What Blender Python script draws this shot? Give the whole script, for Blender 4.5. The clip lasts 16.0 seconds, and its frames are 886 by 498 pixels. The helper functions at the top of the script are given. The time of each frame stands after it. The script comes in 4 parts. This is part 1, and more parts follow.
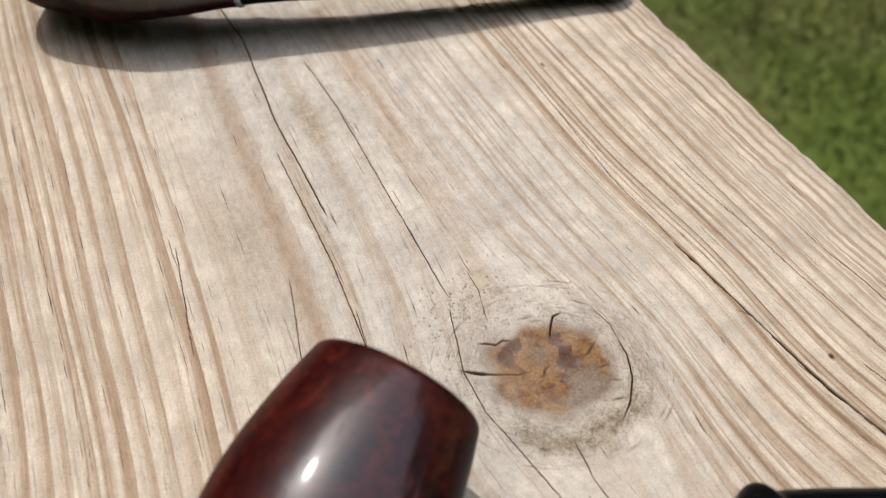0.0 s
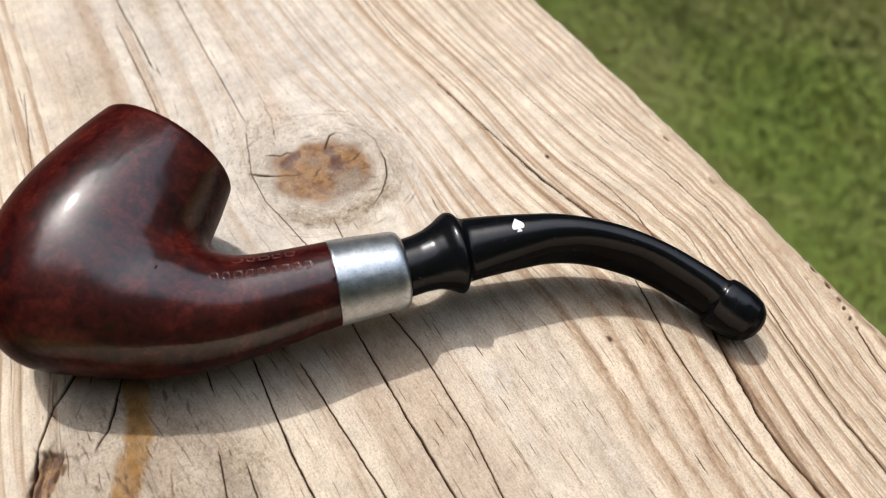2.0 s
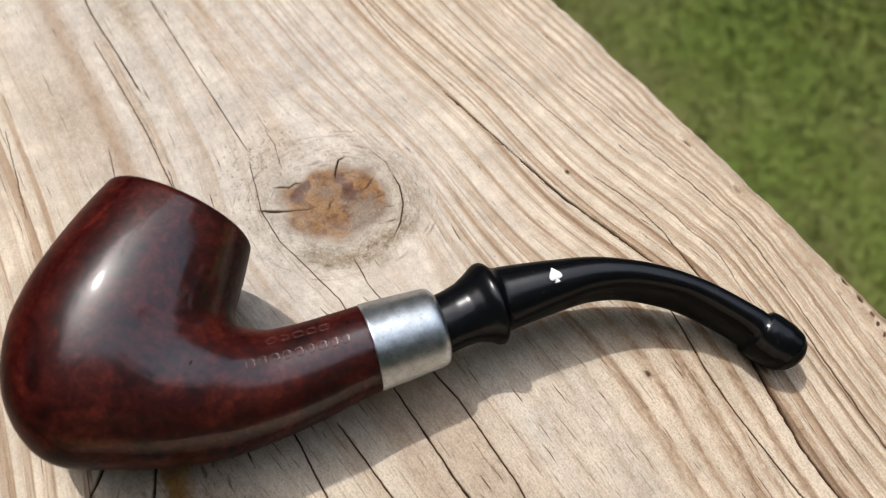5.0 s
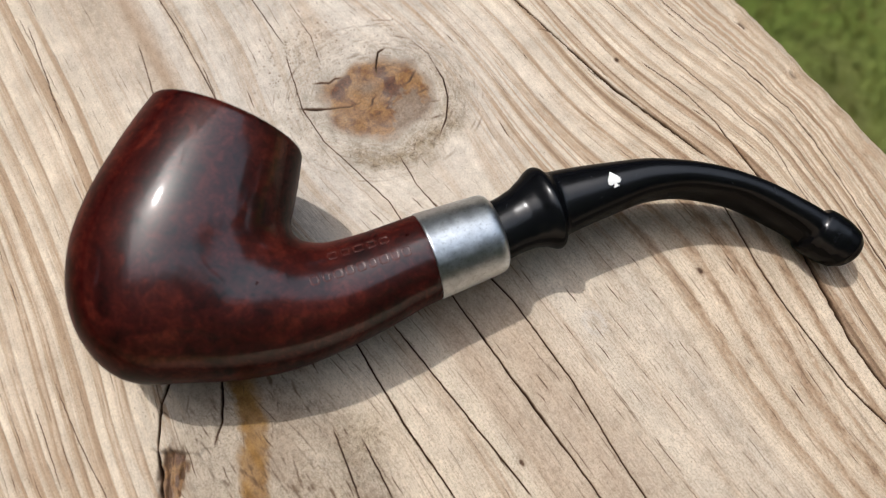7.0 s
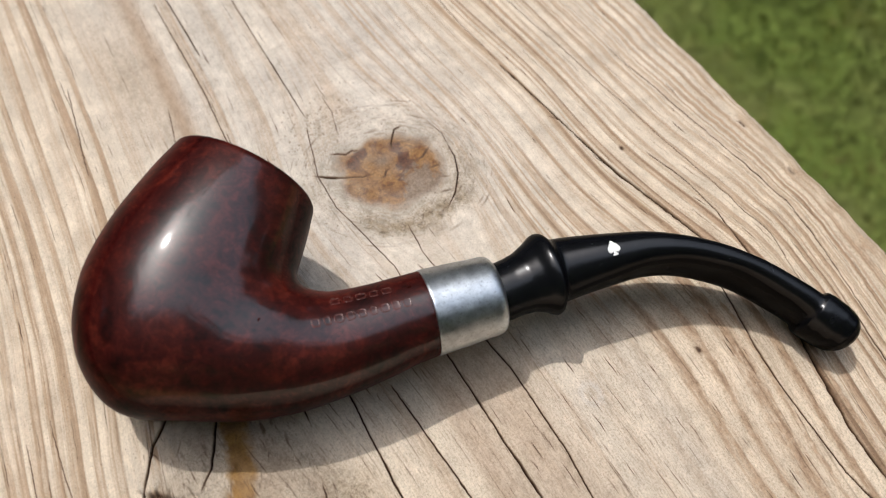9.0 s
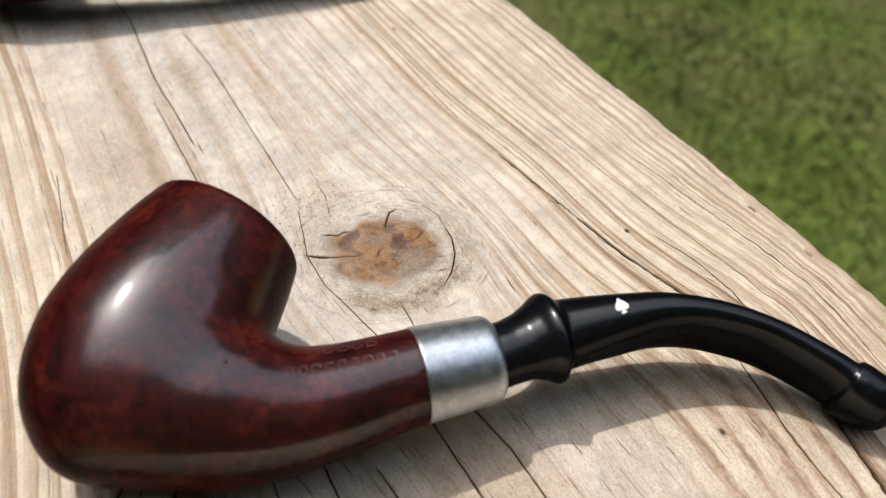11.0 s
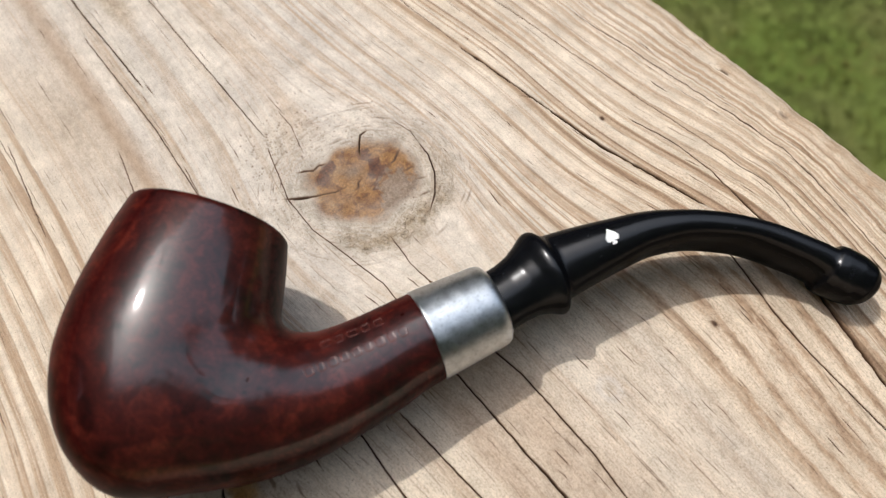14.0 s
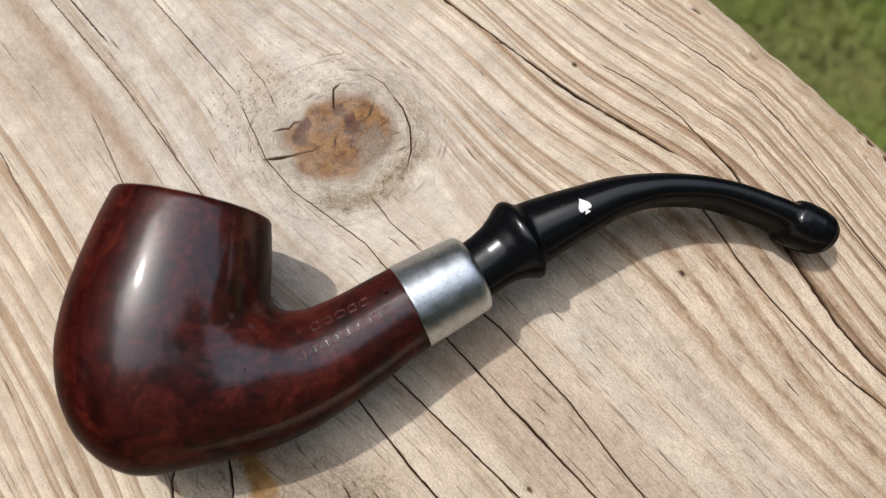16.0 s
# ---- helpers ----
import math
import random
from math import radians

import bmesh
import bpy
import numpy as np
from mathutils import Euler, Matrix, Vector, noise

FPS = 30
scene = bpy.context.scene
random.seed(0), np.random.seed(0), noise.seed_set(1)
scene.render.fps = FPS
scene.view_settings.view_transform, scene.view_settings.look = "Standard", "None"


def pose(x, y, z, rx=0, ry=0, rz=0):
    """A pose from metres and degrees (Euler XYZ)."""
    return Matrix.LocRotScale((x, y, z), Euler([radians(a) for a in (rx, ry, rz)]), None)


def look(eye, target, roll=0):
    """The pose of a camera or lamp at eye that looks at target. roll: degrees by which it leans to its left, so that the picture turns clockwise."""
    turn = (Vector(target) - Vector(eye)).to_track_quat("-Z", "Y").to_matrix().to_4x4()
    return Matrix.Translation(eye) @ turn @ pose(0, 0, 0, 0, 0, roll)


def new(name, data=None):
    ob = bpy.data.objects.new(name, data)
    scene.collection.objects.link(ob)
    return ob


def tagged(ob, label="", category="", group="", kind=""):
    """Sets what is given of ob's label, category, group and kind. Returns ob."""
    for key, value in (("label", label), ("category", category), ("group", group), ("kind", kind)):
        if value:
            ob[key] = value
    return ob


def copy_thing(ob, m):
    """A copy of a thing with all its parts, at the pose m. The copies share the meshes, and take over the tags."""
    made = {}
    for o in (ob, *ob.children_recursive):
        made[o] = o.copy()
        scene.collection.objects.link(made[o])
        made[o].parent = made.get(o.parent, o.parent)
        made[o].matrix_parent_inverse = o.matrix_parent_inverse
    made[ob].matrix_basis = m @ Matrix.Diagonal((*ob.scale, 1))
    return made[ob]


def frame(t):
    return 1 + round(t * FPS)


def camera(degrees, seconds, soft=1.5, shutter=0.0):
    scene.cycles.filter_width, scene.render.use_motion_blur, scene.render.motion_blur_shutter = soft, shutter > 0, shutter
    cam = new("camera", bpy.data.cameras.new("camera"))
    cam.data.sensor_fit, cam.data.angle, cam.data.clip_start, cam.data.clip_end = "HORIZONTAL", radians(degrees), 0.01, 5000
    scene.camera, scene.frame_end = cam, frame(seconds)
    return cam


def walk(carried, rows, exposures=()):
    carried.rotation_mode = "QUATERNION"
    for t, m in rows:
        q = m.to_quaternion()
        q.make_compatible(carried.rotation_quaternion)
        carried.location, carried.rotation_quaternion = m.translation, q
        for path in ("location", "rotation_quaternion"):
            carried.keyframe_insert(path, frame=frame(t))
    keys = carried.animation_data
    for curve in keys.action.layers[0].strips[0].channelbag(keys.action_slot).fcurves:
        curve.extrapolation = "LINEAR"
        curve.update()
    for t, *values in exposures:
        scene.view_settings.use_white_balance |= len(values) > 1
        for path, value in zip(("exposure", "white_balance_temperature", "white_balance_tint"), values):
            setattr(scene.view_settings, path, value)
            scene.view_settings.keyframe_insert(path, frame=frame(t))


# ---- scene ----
cam = camera(54.59, 16.0, soft=1.05)
EXPOSURES = [(t, e + 0.13, 6200.0, 10.0) for t, e in ((0.0, -0.06), (1.0, 0.15), (2.5, 0.29), (5.0, 0.09), (7.5, 0.0), (9.0, 0.02), (12.0, 0.27), (14.0, 0.1), (16.0, -0.01))]
PATH = [
    (0, (0.00253, 0.00300, 0.14124), (-0.00017, 0.11965, -0.02120), -0.97),
    (0.5, (0.01011, -0.01423, 0.13740), (0.01107, 0.10297, -0.02465), 0.18),
    (1, (0.02310, -0.02828, 0.14255), (0.02631, 0.08856, -0.01975), 0.25),
    (1.5, (0.04235, -0.04272, 0.14388), (0.04669, 0.07500, -0.01774), 0.22),
    (2, (0.04329, -0.05473, 0.14724), (0.04757, 0.06424, -0.01347), 0.31),
    (2.5, (0.04058, -0.05852, 0.14861), (0.04570, 0.06093, -0.01173), 0.80),
    (3, (0.03825, -0.05530, 0.15089), (0.04523, 0.06536, -0.00846), 1.18),
    (3.5, (0.03395, -0.05203, 0.14904), (0.04252, 0.06818, -0.01057), 1.65),
    (3.7, (0.03342, -0.05025, 0.14995), (0.04189, 0.06989, -0.00971), 1.50),
    (6, (0.03043, -0.01227, 0.16027), (0.04140, 0.06313, -0.02465), 0.54),
    (6.5, (0.02675, -0.01123, 0.15797), (0.03620, 0.05794, -0.02945), 0.34),
    (7, (0.02394, -0.01476, 0.16094), (0.03088, 0.05167, -0.02757), -1.11),
    (7.5, (0.02508, -0.01325, 0.17005), (0.03113, 0.05677, -0.01719), -1.82),
    (8, (0.02234, -0.01893, 0.16593), (0.02871, 0.05743, -0.01881), -1.06),
    (8.5, (0.02264, -0.02399, 0.16574), (0.02840, 0.06028, -0.01554), -0.79),
    (9, (0.02438, -0.02916, 0.15856), (0.03118, 0.06621, -0.01711), 0.45),
    (9.5, (0.02408, -0.03606, 0.15536), (0.03115, 0.07272, -0.01232), 1.08),
    (9.7, (0.02457, -0.03801, 0.15308), (0.03250, 0.07529, -0.01154), 1.56),
    (11.8, (0.02678, -0.04694, 0.12865), (0.03446, 0.09041, -0.01652), -1.60),
    (12, (0.02388, -0.04791, 0.12863), (0.03416, 0.08638, -0.01923), -1.14),
    (12.5, (0.02592, -0.04613, 0.13812), (0.03908, 0.07694, -0.01898), -2.08),
    (13, (0.02570, -0.03704, 0.14722), (0.04009, 0.07307, -0.01911), -3.49),
    (13.5, (0.02591, -0.02123, 0.15172), (0.03643, 0.07585, -0.02282), -5.91),
    (14, (0.02674, -0.01502, 0.15414), (0.03422, 0.07067, -0.02642), -7.65),
    (14.5, (0.02772, -0.00965, 0.15520), (0.03344, 0.06720, -0.02936), -8.86),
    (15, (0.02663, -0.00706, 0.15700), (0.03087, 0.06088, -0.03106), -10.23),
    (15.5, (0.02965, -0.00189, 0.16130), (0.03405, 0.05549, -0.03024), -9.96),
    (16, (0.03103, 0.00349, 0.16713), (0.03577, 0.05529, -0.02598), -9.62),
]
walk(cam, [(t, look(eye, target, roll)) for t, eye, target, roll in PATH], EXPOSURES)
cam.data.dof.use_dof = True
cam.data.dof.focus_distance = 0.168
cam.data.dof.aperture_fstop = 15.5

# ---- daylight: hazy sky, high sun from behind and left of the board ----
SUN_ELEVATION, SUN_AZIMUTH = 67.8, -38.0
world = bpy.data.worlds.new("sky")
scene.world = world
world.use_nodes = True
wn = world.node_tree
sky = wn.nodes.new("ShaderNodeTexSky")
sky.sky_type = "NISHITA"
sky.sun_disc = False
sky.sun_elevation = radians(SUN_ELEVATION)
sky.sun_rotation = radians(SUN_AZIMUTH)
sky.air_density, sky.dust_density = 0.7, 6.0
sky.ozone_density = 0.4
wn.links.new(sky.outputs[0], wn.nodes["Background"].inputs[0])
wn.nodes["Background"].inputs[1].default_value = 0.11
# thin high cloud veils the whole sky
veil = wn.nodes.new("ShaderNodeBackground")
veil.inputs[0].default_value = (0.84, 0.925, 1.0, 1)
veil.inputs[1].default_value = 0.61
both = wn.nodes.new("ShaderNodeAddShader")
wn.links.new(wn.nodes["Background"].outputs[0], both.inputs[0])
wn.links.new(veil.outputs[0], both.inputs[1])
wn.links.new(both.outputs[0], wn.nodes["World Output"].inputs[0])
sun_way = Vector((math.sin(radians(SUN_AZIMUTH)) * math.cos(radians(SUN_ELEVATION)),
                  math.cos(radians(SUN_AZIMUTH)) * math.cos(radians(SUN_ELEVATION)), math.sin(radians(SUN_ELEVATION))))
sun = new("sun", bpy.data.lights.new("sun", "SUN"))
sun.data.energy, sun.data.angle, sun.data.color = 2.0, radians(1.2), (1.0, 0.965, 0.91)
sun.matrix_world = look(sun_way * 20, (0, 0, 0))


# ---- materials ----
class Nodes:
    """A small helper to write node trees in few lines."""

    def __init__(self, name):
        self.mat = bpy.data.materials.new(name)
        self.mat.use_nodes = True
        self.tree = self.mat.node_tree
        self.bsdf = self.tree.nodes["Principled BSDF"]

    def node(self, kind, **values):
        n = self.tree.nodes.new("ShaderNode" + kind)
        for key, value in values.items():
            n.inputs[key.replace("_", " ")].default_value = value
        return n

    def link(self, a, b):
        self.tree.links.new(a, b)

    def put(self, socket, value):
        if isinstance(value, bpy.types.NodeSocket):
            self.link(value, socket)
        else:
            socket.default_value = value

    def attribute(self, name):
        n = self.node("Attribute")
        n.attribute_name = name
        return n.outputs["Fac"]

    def math(self, op, a, b=0.0, clamp=False):
        n = self.node("Math")
        n.operation, n.use_clamp = op, clamp
        self.put(n.inputs[0], a)
        self.put(n.inputs[1], b)
        return n.outputs[0]

    def combine(self, x, y, z=0.0):
        n = self.node("CombineXYZ")
        for socket, value in zip(n.inputs, (x, y, z)):
            self.put(socket, value)
        return n.outputs[0]

    def noise(self, vector, scale, detail=4.0, rough=0.55, distortion=0.0):
        n = self.node("TexNoise", Scale=scale, Detail=detail, Roughness=rough, Distortion=distortion)
        if vector is not None:
            self.link(vector, n.inputs["Vector"])
        return n.outputs["Fac"]

    def ramp(self, fac, *stops):
        n = self.node("ValToRGB")
        self.link(fac, n.inputs[0])
        e = n.color_ramp.elements
        while len(e) < len(stops):
            e.new(0.5)
        for item, (at, value) in zip(e, stops):
            item.position = at
            item.color = (*value, 1) if isinstance(value, tuple) else (value, value, value, 1)
        return n.outputs[0]

    def mix(self, fac, a, b, blend="MIX"):
        n = self.node("Mix")
        n.data_type, n.blend_type = "RGBA", blend
        self.put(n.inputs[0], fac)
        for socket, value in ((n.inputs[6], a), (n.inputs[7], b)):
            self.put(socket, (*value, 1) if isinstance(value, tuple) else value)
        return n.outputs[2]

    def coords(self, which="Object"):
        return self.node("TexCoord").outputs[which]

    def bump(self, height, strength, distance, below=None):
        n = self.node("Bump", Strength=strength, Distance=distance)
        self.link(height, n.inputs["Height"])
        if below is not None:
            self.link(below, n.inputs["Normal"])
        return n.outputs[0]

    def done(self, colour=None, rough=None, metal=None, normal=None, **more):
        for name, value in (("Base Color", colour), ("Roughness", rough), ("Metallic", metal), ("Normal", normal), *((k.replace("_", " "), v) for k, v in more.items())):
            if value is not None:
                self.put(self.bsdf.inputs[name], (*value, 1) if isinstance(value, tuple) and len(value) == 3 else value)
        return self.mat


def weathered_wood():
    m = Nodes("weathered pine")
    flow, along, late = m.attribute("flow"), m.attribute("along"), m.attribute("late")
    crack, grey, warm = m.attribute("crack"), m.attribute("grey"), m.attribute("resin")
    core, rough_patch, tan = m.attribute("core"), m.attribute("rough_patch"), m.attribute("tan")
    place = m.coords()
    pale_and_sheen, smooth = m.attribute("pale_and_sheen"), m.attribute("smooth")
    fine = m.noise(m.combine(m.math("MULTIPLY", flow, 4.0), m.math("MULTIPLY", along, 0.22), 0.0), 1.0, 6.0, 0.66)
    fibre = m.noise(m.combine(m.math("MULTIPLY", flow, 1.3), m.math("MULTIPLY", along, 0.05), 3.0), 1.0, 5.0, 0.6)
    grit = m.noise(m.combine(m.math("MULTIPLY", flow, 2.6), m.math("MULTIPLY", along, 0.5), 7.0), 1.0, 5.0, 0.78)
    dash = m.noise(m.combine(m.math("MULTIPLY", flow, 6.5), m.math("MULTIPLY", along, 0.36), 11.0), 1.0, 2.0, 0.55)
    blotch = m.noise(place, 22.0, 5.0, 0.6)
    cloud = m.noise(place, 90.0, 5.0, 0.65)
    aged = m.mix(m.ramp(cloud, (0.35, 0.0), (0.65, 1.0)), (0.79, 0.668, 0.51), (0.56, 0.468, 0.352))
    white = m.mix(m.ramp(cloud, (0.35, 0.0), (0.65, 1.0)), (0.755, 0.69, 0.604), (0.535, 0.486, 0.426))
    pale = m.mix(m.math("MULTIPLY", pale_and_sheen, m.ramp(blotch, (0.3, 0.6), (0.7, 1.0))), aged, white)
    amber = m.mix(m.ramp(fibre, (0.35, 0.0), (0.65, 1.0)), (0.43, 0.285, 0.17), (0.49, 0.355, 0.235))
    brown = m.mix(m.ramp(fibre, (0.3, 0.0), (0.7, 1.0)), (0.21, 0.12, 0.066), (0.31, 0.195, 0.115))
    streak = m.math("MULTIPLY", m.math("SUBTRACT", fibre, 0.47), 1.3)
    late_mixed = m.math("ADD", m.math("MULTIPLY", late, m.ramp(grit, (0.3, 0.55), (0.65, 1.2))), m.math("MULTIPLY", streak, m.ramp(late, (0.0, 0.45), (0.5, 1.0))), clamp=True)
    colour = m.mix(m.ramp(late_mixed, (0.04, 0.0), (0.5, 1.0)), pale, amber)
    colour = m.mix(m.ramp(late_mixed, (0.5, 0.0), (1.0, 1.0)), colour, brown)
    colour = m.mix(tan, colour, (0.40, 0.275, 0.175))
    silver = m.mix(m.ramp(m.noise(place, 330.0, 6.0, 0.72), (0.3, 0.0), (0.66, 1.0)), (0.36, 0.31, 0.245), (0.62, 0.565, 0.485))
    colour = m.mix(m.math("MULTIPLY", grey, m.ramp(blotch, (0.25, 0.55), (0.7, 1.0)), clamp=True), colour, silver)
    fibres = m.ramp(fine, (0.31, (0.68, 0.62, 0.56)), (0.44, (0.95, 0.94, 0.93)), (0.8, (1.06, 1.06, 1.06)))
    colour = m.mix(m.math("SUBTRACT", 0.9, m.math("MULTIPLY", smooth, 0.5)), colour, fibres, "MULTIPLY")
    colour = m.mix(m.math("SUBTRACT", m.math("ADD", 0.62, m.math("MULTIPLY", late, 0.5)), m.math("MULTIPLY", smooth, 0.42), clamp=True), colour, m.ramp(grit, (0.36, (0.66, 0.60, 0.53)), (0.47, (0.95, 0.94, 0.93)), (0.64, (1.13, 1.13, 1.13))), "MULTIPLY")
    colour = m.mix(m.math("SUBTRACT", 0.85, m.math("MULTIPLY", smooth, 0.55)), colour, m.ramp(dash, (0.23, (0.55, 0.49, 0.42)), (0.30, (1.0, 1.0, 1.0))), "MULTIPLY")
    heart = m.ramp(m.noise(place, 330.0, 6.0, 0.7, 0.8), (0.34, (0.125, 0.050, 0.017)), (0.45, (0.225, 0.102, 0.028)), (0.56, (0.315, 0.158, 0.045)), (0.70, (0.29, 0.185, 0.09)))
    heart = m.mix(m.attribute("rust"), heart, m.ramp(m.noise(place, 900.0, 4.0, 0.7), (0.35, (0.065, 0.023, 0.011)), (0.65, (0.15, 0.055, 0.021))))
    heart = m.mix(m.attribute("pith"), heart, m.ramp(m.noise(place, 800.0, 5.0, 0.7), (0.35, (0.17, 0.115, 0.075)), (0.65, (0.28, 0.205, 0.145))))
    heart = m.mix(0.7, heart, m.ramp(m.noise(place, 1700.0, 3.0, 0.7), (0.35, (0.6, 0.56, 0.52)), (0.6, (1.1, 1.1, 1.1))), "MULTIPLY")
    olive = m.mix(m.ramp(m.noise(place, 700.0, 5.0, 0.75), (0.35, 0.0), (0.62, 1.0)), (0.25, 0.18, 0.11), (0.52, 0.42, 0.30))
    colour = m.mix(m.attribute("stain"), colour, olive)
    gnarl = m.ramp(m.noise(place, 1250.0, 5.0, 0.7, 1.2), (0.36, (0.42, 0.36, 0.29)), (0.47, (0.95, 0.94, 0.92)), (0.66, (1.16, 1.16, 1.16)))
    colour = m.mix(m.math("MULTIPLY", m.attribute("gnarl"), 0.85), colour, gnarl, "MULTIPLY")
    colour = m.mix(core, colour, heart)
    resin = m.ramp(m.noise(place, 420.0, 5.0, 0.6), (0.3, (0.24, 0.115, 0.027)), (0.7, (0.44, 0.24, 0.066)))
    colour = m.mix(warm, colour, resin)
    colour = m.mix(m.ramp(crack, (0.0, 0.0), (0.4, 1.0)), colour, (0.15, 0.085, 0.047))
    colour = m.mix(m.ramp(crack, (0.3, 0.0), (0.8, 1.0)), colour, (0.042, 0.024, 0.0145))
    crackle = m.noise(place, 620.0, 6.0, 0.7, 0.25)
    relief = m.bump(fine, 0.4, 0.0004)
    relief = m.bump(grit, 0.35, 0.0003, relief)
    relief = m.bump(late_mixed, 0.5, 0.00025, relief)
    relief = m.bump(m.math("MULTIPLY", crackle, rough_patch), 0.8, 0.0014, relief)
    # weathered fibres: faint grey and brown mottling a few millimetres across, and a sprinkle of dark specks
    mottle = m.ramp(m.noise(m.combine(m.math("MULTIPLY", flow, 0.55), m.math("MULTIPLY", along, 0.3), 21.0), 1.0, 6.0, 0.72), (0.36, (0.78, 0.755, 0.725)), (0.5, (0.97, 0.965, 0.96)), (0.64, (1.1, 1.1, 1.1)))
    colour = m.mix(m.math("ADD", 0.35, m.math("MULTIPLY", pale_and_sheen, 0.45)), colour, mottle, "MULTIPLY")
    specks = m.ramp(m.noise(place, 1900.0, 2.0, 0.6), (0.27, (0.5, 0.45, 0.4)), (0.34, (1.0, 1.0, 1.0)))
    colour = m.mix(0.6, colour, specks, "MULTIPLY")
    sandy = m.ramp(m.noise(place, 2500.0, 3.0, 0.65), (0.34, (0.76, 0.74, 0.72)), (0.5, (1.0, 1.0, 1.0)), (0.66, (1.1, 1.1, 1.1)))
    colour = m.mix(m.math("SUBTRACT", 0.95, m.math("MULTIPLY", smooth, 0.4)), colour, sandy, "MULTIPLY")
    return m.done(colour, m.ramp(fine, (0.2, 0.54), (0.8, 0.72)), None, relief, Specular_IOR_Level=m.math("MULTIPLY", m.math("SUBTRACT", 1.0, crack, True), 0.5))


def sheen(m, facing_gloss, edge_gloss, start=0.2, end=0.46):
    """Gloss that falls off towards a rounded surface's rim, to dim the board mirrored there."""
    rim = m.node("LayerWeight", Blend=0.5).outputs["Facing"]
    return m.ramp(rim, (start, facing_gloss), (end, edge_gloss))


def briar(name, dark, mid, light, gloss=0.3):
    m = Nodes(name)
    place = m.coords()
    cloud = m.noise(place, 105.0, 6.0, 0.62, 0.8)
    grain = m.noise(place, 430.0, 6.0, 0.72, 1.2)
    fleck = m.noise(place, 1500.0, 3.0, 0.6)
    mixed = m.math("ADD", m.math("MULTIPLY", cloud, 0.55), m.math("MULTIPLY", grain, 0.45))
    colour = m.ramp(mixed, (0.39, dark), (0.5, mid), (0.61, light))
    colour = m.mix(0.6, colour, m.ramp(fleck, (0.35, (0.6, 0.55, 0.55)), (0.6, (1.1, 1.1, 1.1))), "MULTIPLY")
    dents = m.noise(place, 60.0, 2.0)
    wear = m.noise(place, 900.0, 4.0, 0.7)
    rough = m.math("ADD", m.ramp(dents, (0.3, 0.33), (0.7, 0.41)), m.math("MULTIPLY", wear, 0.06))
    relief = m.bump(wear, 0.03, 0.0001, m.bump(m.noise(place, 240.0, 3.0), 0.05, 0.0003))
    return m.done(colour, rough, None, relief, Specular_IOR_Level=sheen(m, gloss, 0.02), Coat_Weight=sheen(m, 0.9, 0.06), Coat_Roughness=m.ramp(dents, (0.3, 0.075), (0.7, 0.105)), Coat_IOR=1.56)


def worn_metal():
    m = Nodes("worn aluminium")
    place = m.coords()
    stretch = m.node("Mapping")
    m.link(place, stretch.inputs[0])
    stretch.inputs["Scale"].default_value = (0.35, 1.0, 1.0)
    patina = m.noise(place, 520.0, 7.0, 0.75)
    pits = m.noise(place, 1900.0, 4.0, 0.7)
    scratch = m.noise(stretch.outputs[0], 2600.0, 3.0, 0.6)
    colour = m.ramp(patina, (0.32, (0.43, 0.465, 0.50)), (0.5, (0.54, 0.58, 0.62)), (0.66, (0.66, 0.70, 0.74)))
    colour = m.mix(0.75, colour, m.ramp(pits, (0.32, (0.55, 0.55, 0.55)), (0.46, (1.0, 1.0, 1.0))), "MULTIPLY")
    relief = m.bump(pits, 0.25, 0.0001, m.bump(patina, 0.06, 0.0003))
    relief = m.bump(scratch, 0.25, 0.00006, relief)
    return m.done(colour, m.ramp(m.noise(place, 700.0, 5.0, 0.7), (0.3, 0.28), (0.7, 0.46)), 1.0, relief)


def black_resin(name="black vulcanite"):
    m = Nodes(name)
    place = m.coords()
    haze = m.noise(place, 420.0, 5.0, 0.65)
    colour = m.ramp(haze, (0.3, (0.003, 0.0032, 0.004)), (0.7, (0.0045, 0.005, 0.0065)))
    return m.done(colour, m.ramp(haze, (0.3, 0.21), (0.7, 0.28)), None, m.bump(m.noise(place, 300.0, 3.0), 0.04, 0.0002), Specular_IOR_Level=sheen(m, 0.54, 0.02, 0.12, 0.4))


def plain(name, colour, rough=0.5, vary=0.12, scale=300.0):
    m = Nodes(name)
    tone = m.ramp(m.noise(m.coords(), scale, 4.0), (0.3, tuple(c * (1 - vary) for c in colour)), (0.7, tuple(min(1, c * (1 + vary)) for c in colour)))
    return m.done(tone, rough)


def lawn_soil():
    m = Nodes("lawn soil")
    place = m.coords()
    a = m.noise(place, 4.0, 3.0, 0.6)
    b = m.noise(place, 70.0, 5.0, 0.7)
    colour = m.mix(m.ramp(b, (0.35, 0.0), (0.65, 1.0)), (0.116, 0.162, 0.022), (0.142, 0.191, 0.029))
    colour = m.mix(m.ramp(a, (0.42, 0.0), (0.62, 0.55)), colour, (0.198, 0.172, 0.067))
    return m.done(colour, 0.9, None, m.bump(b, 0.6, 0.02))


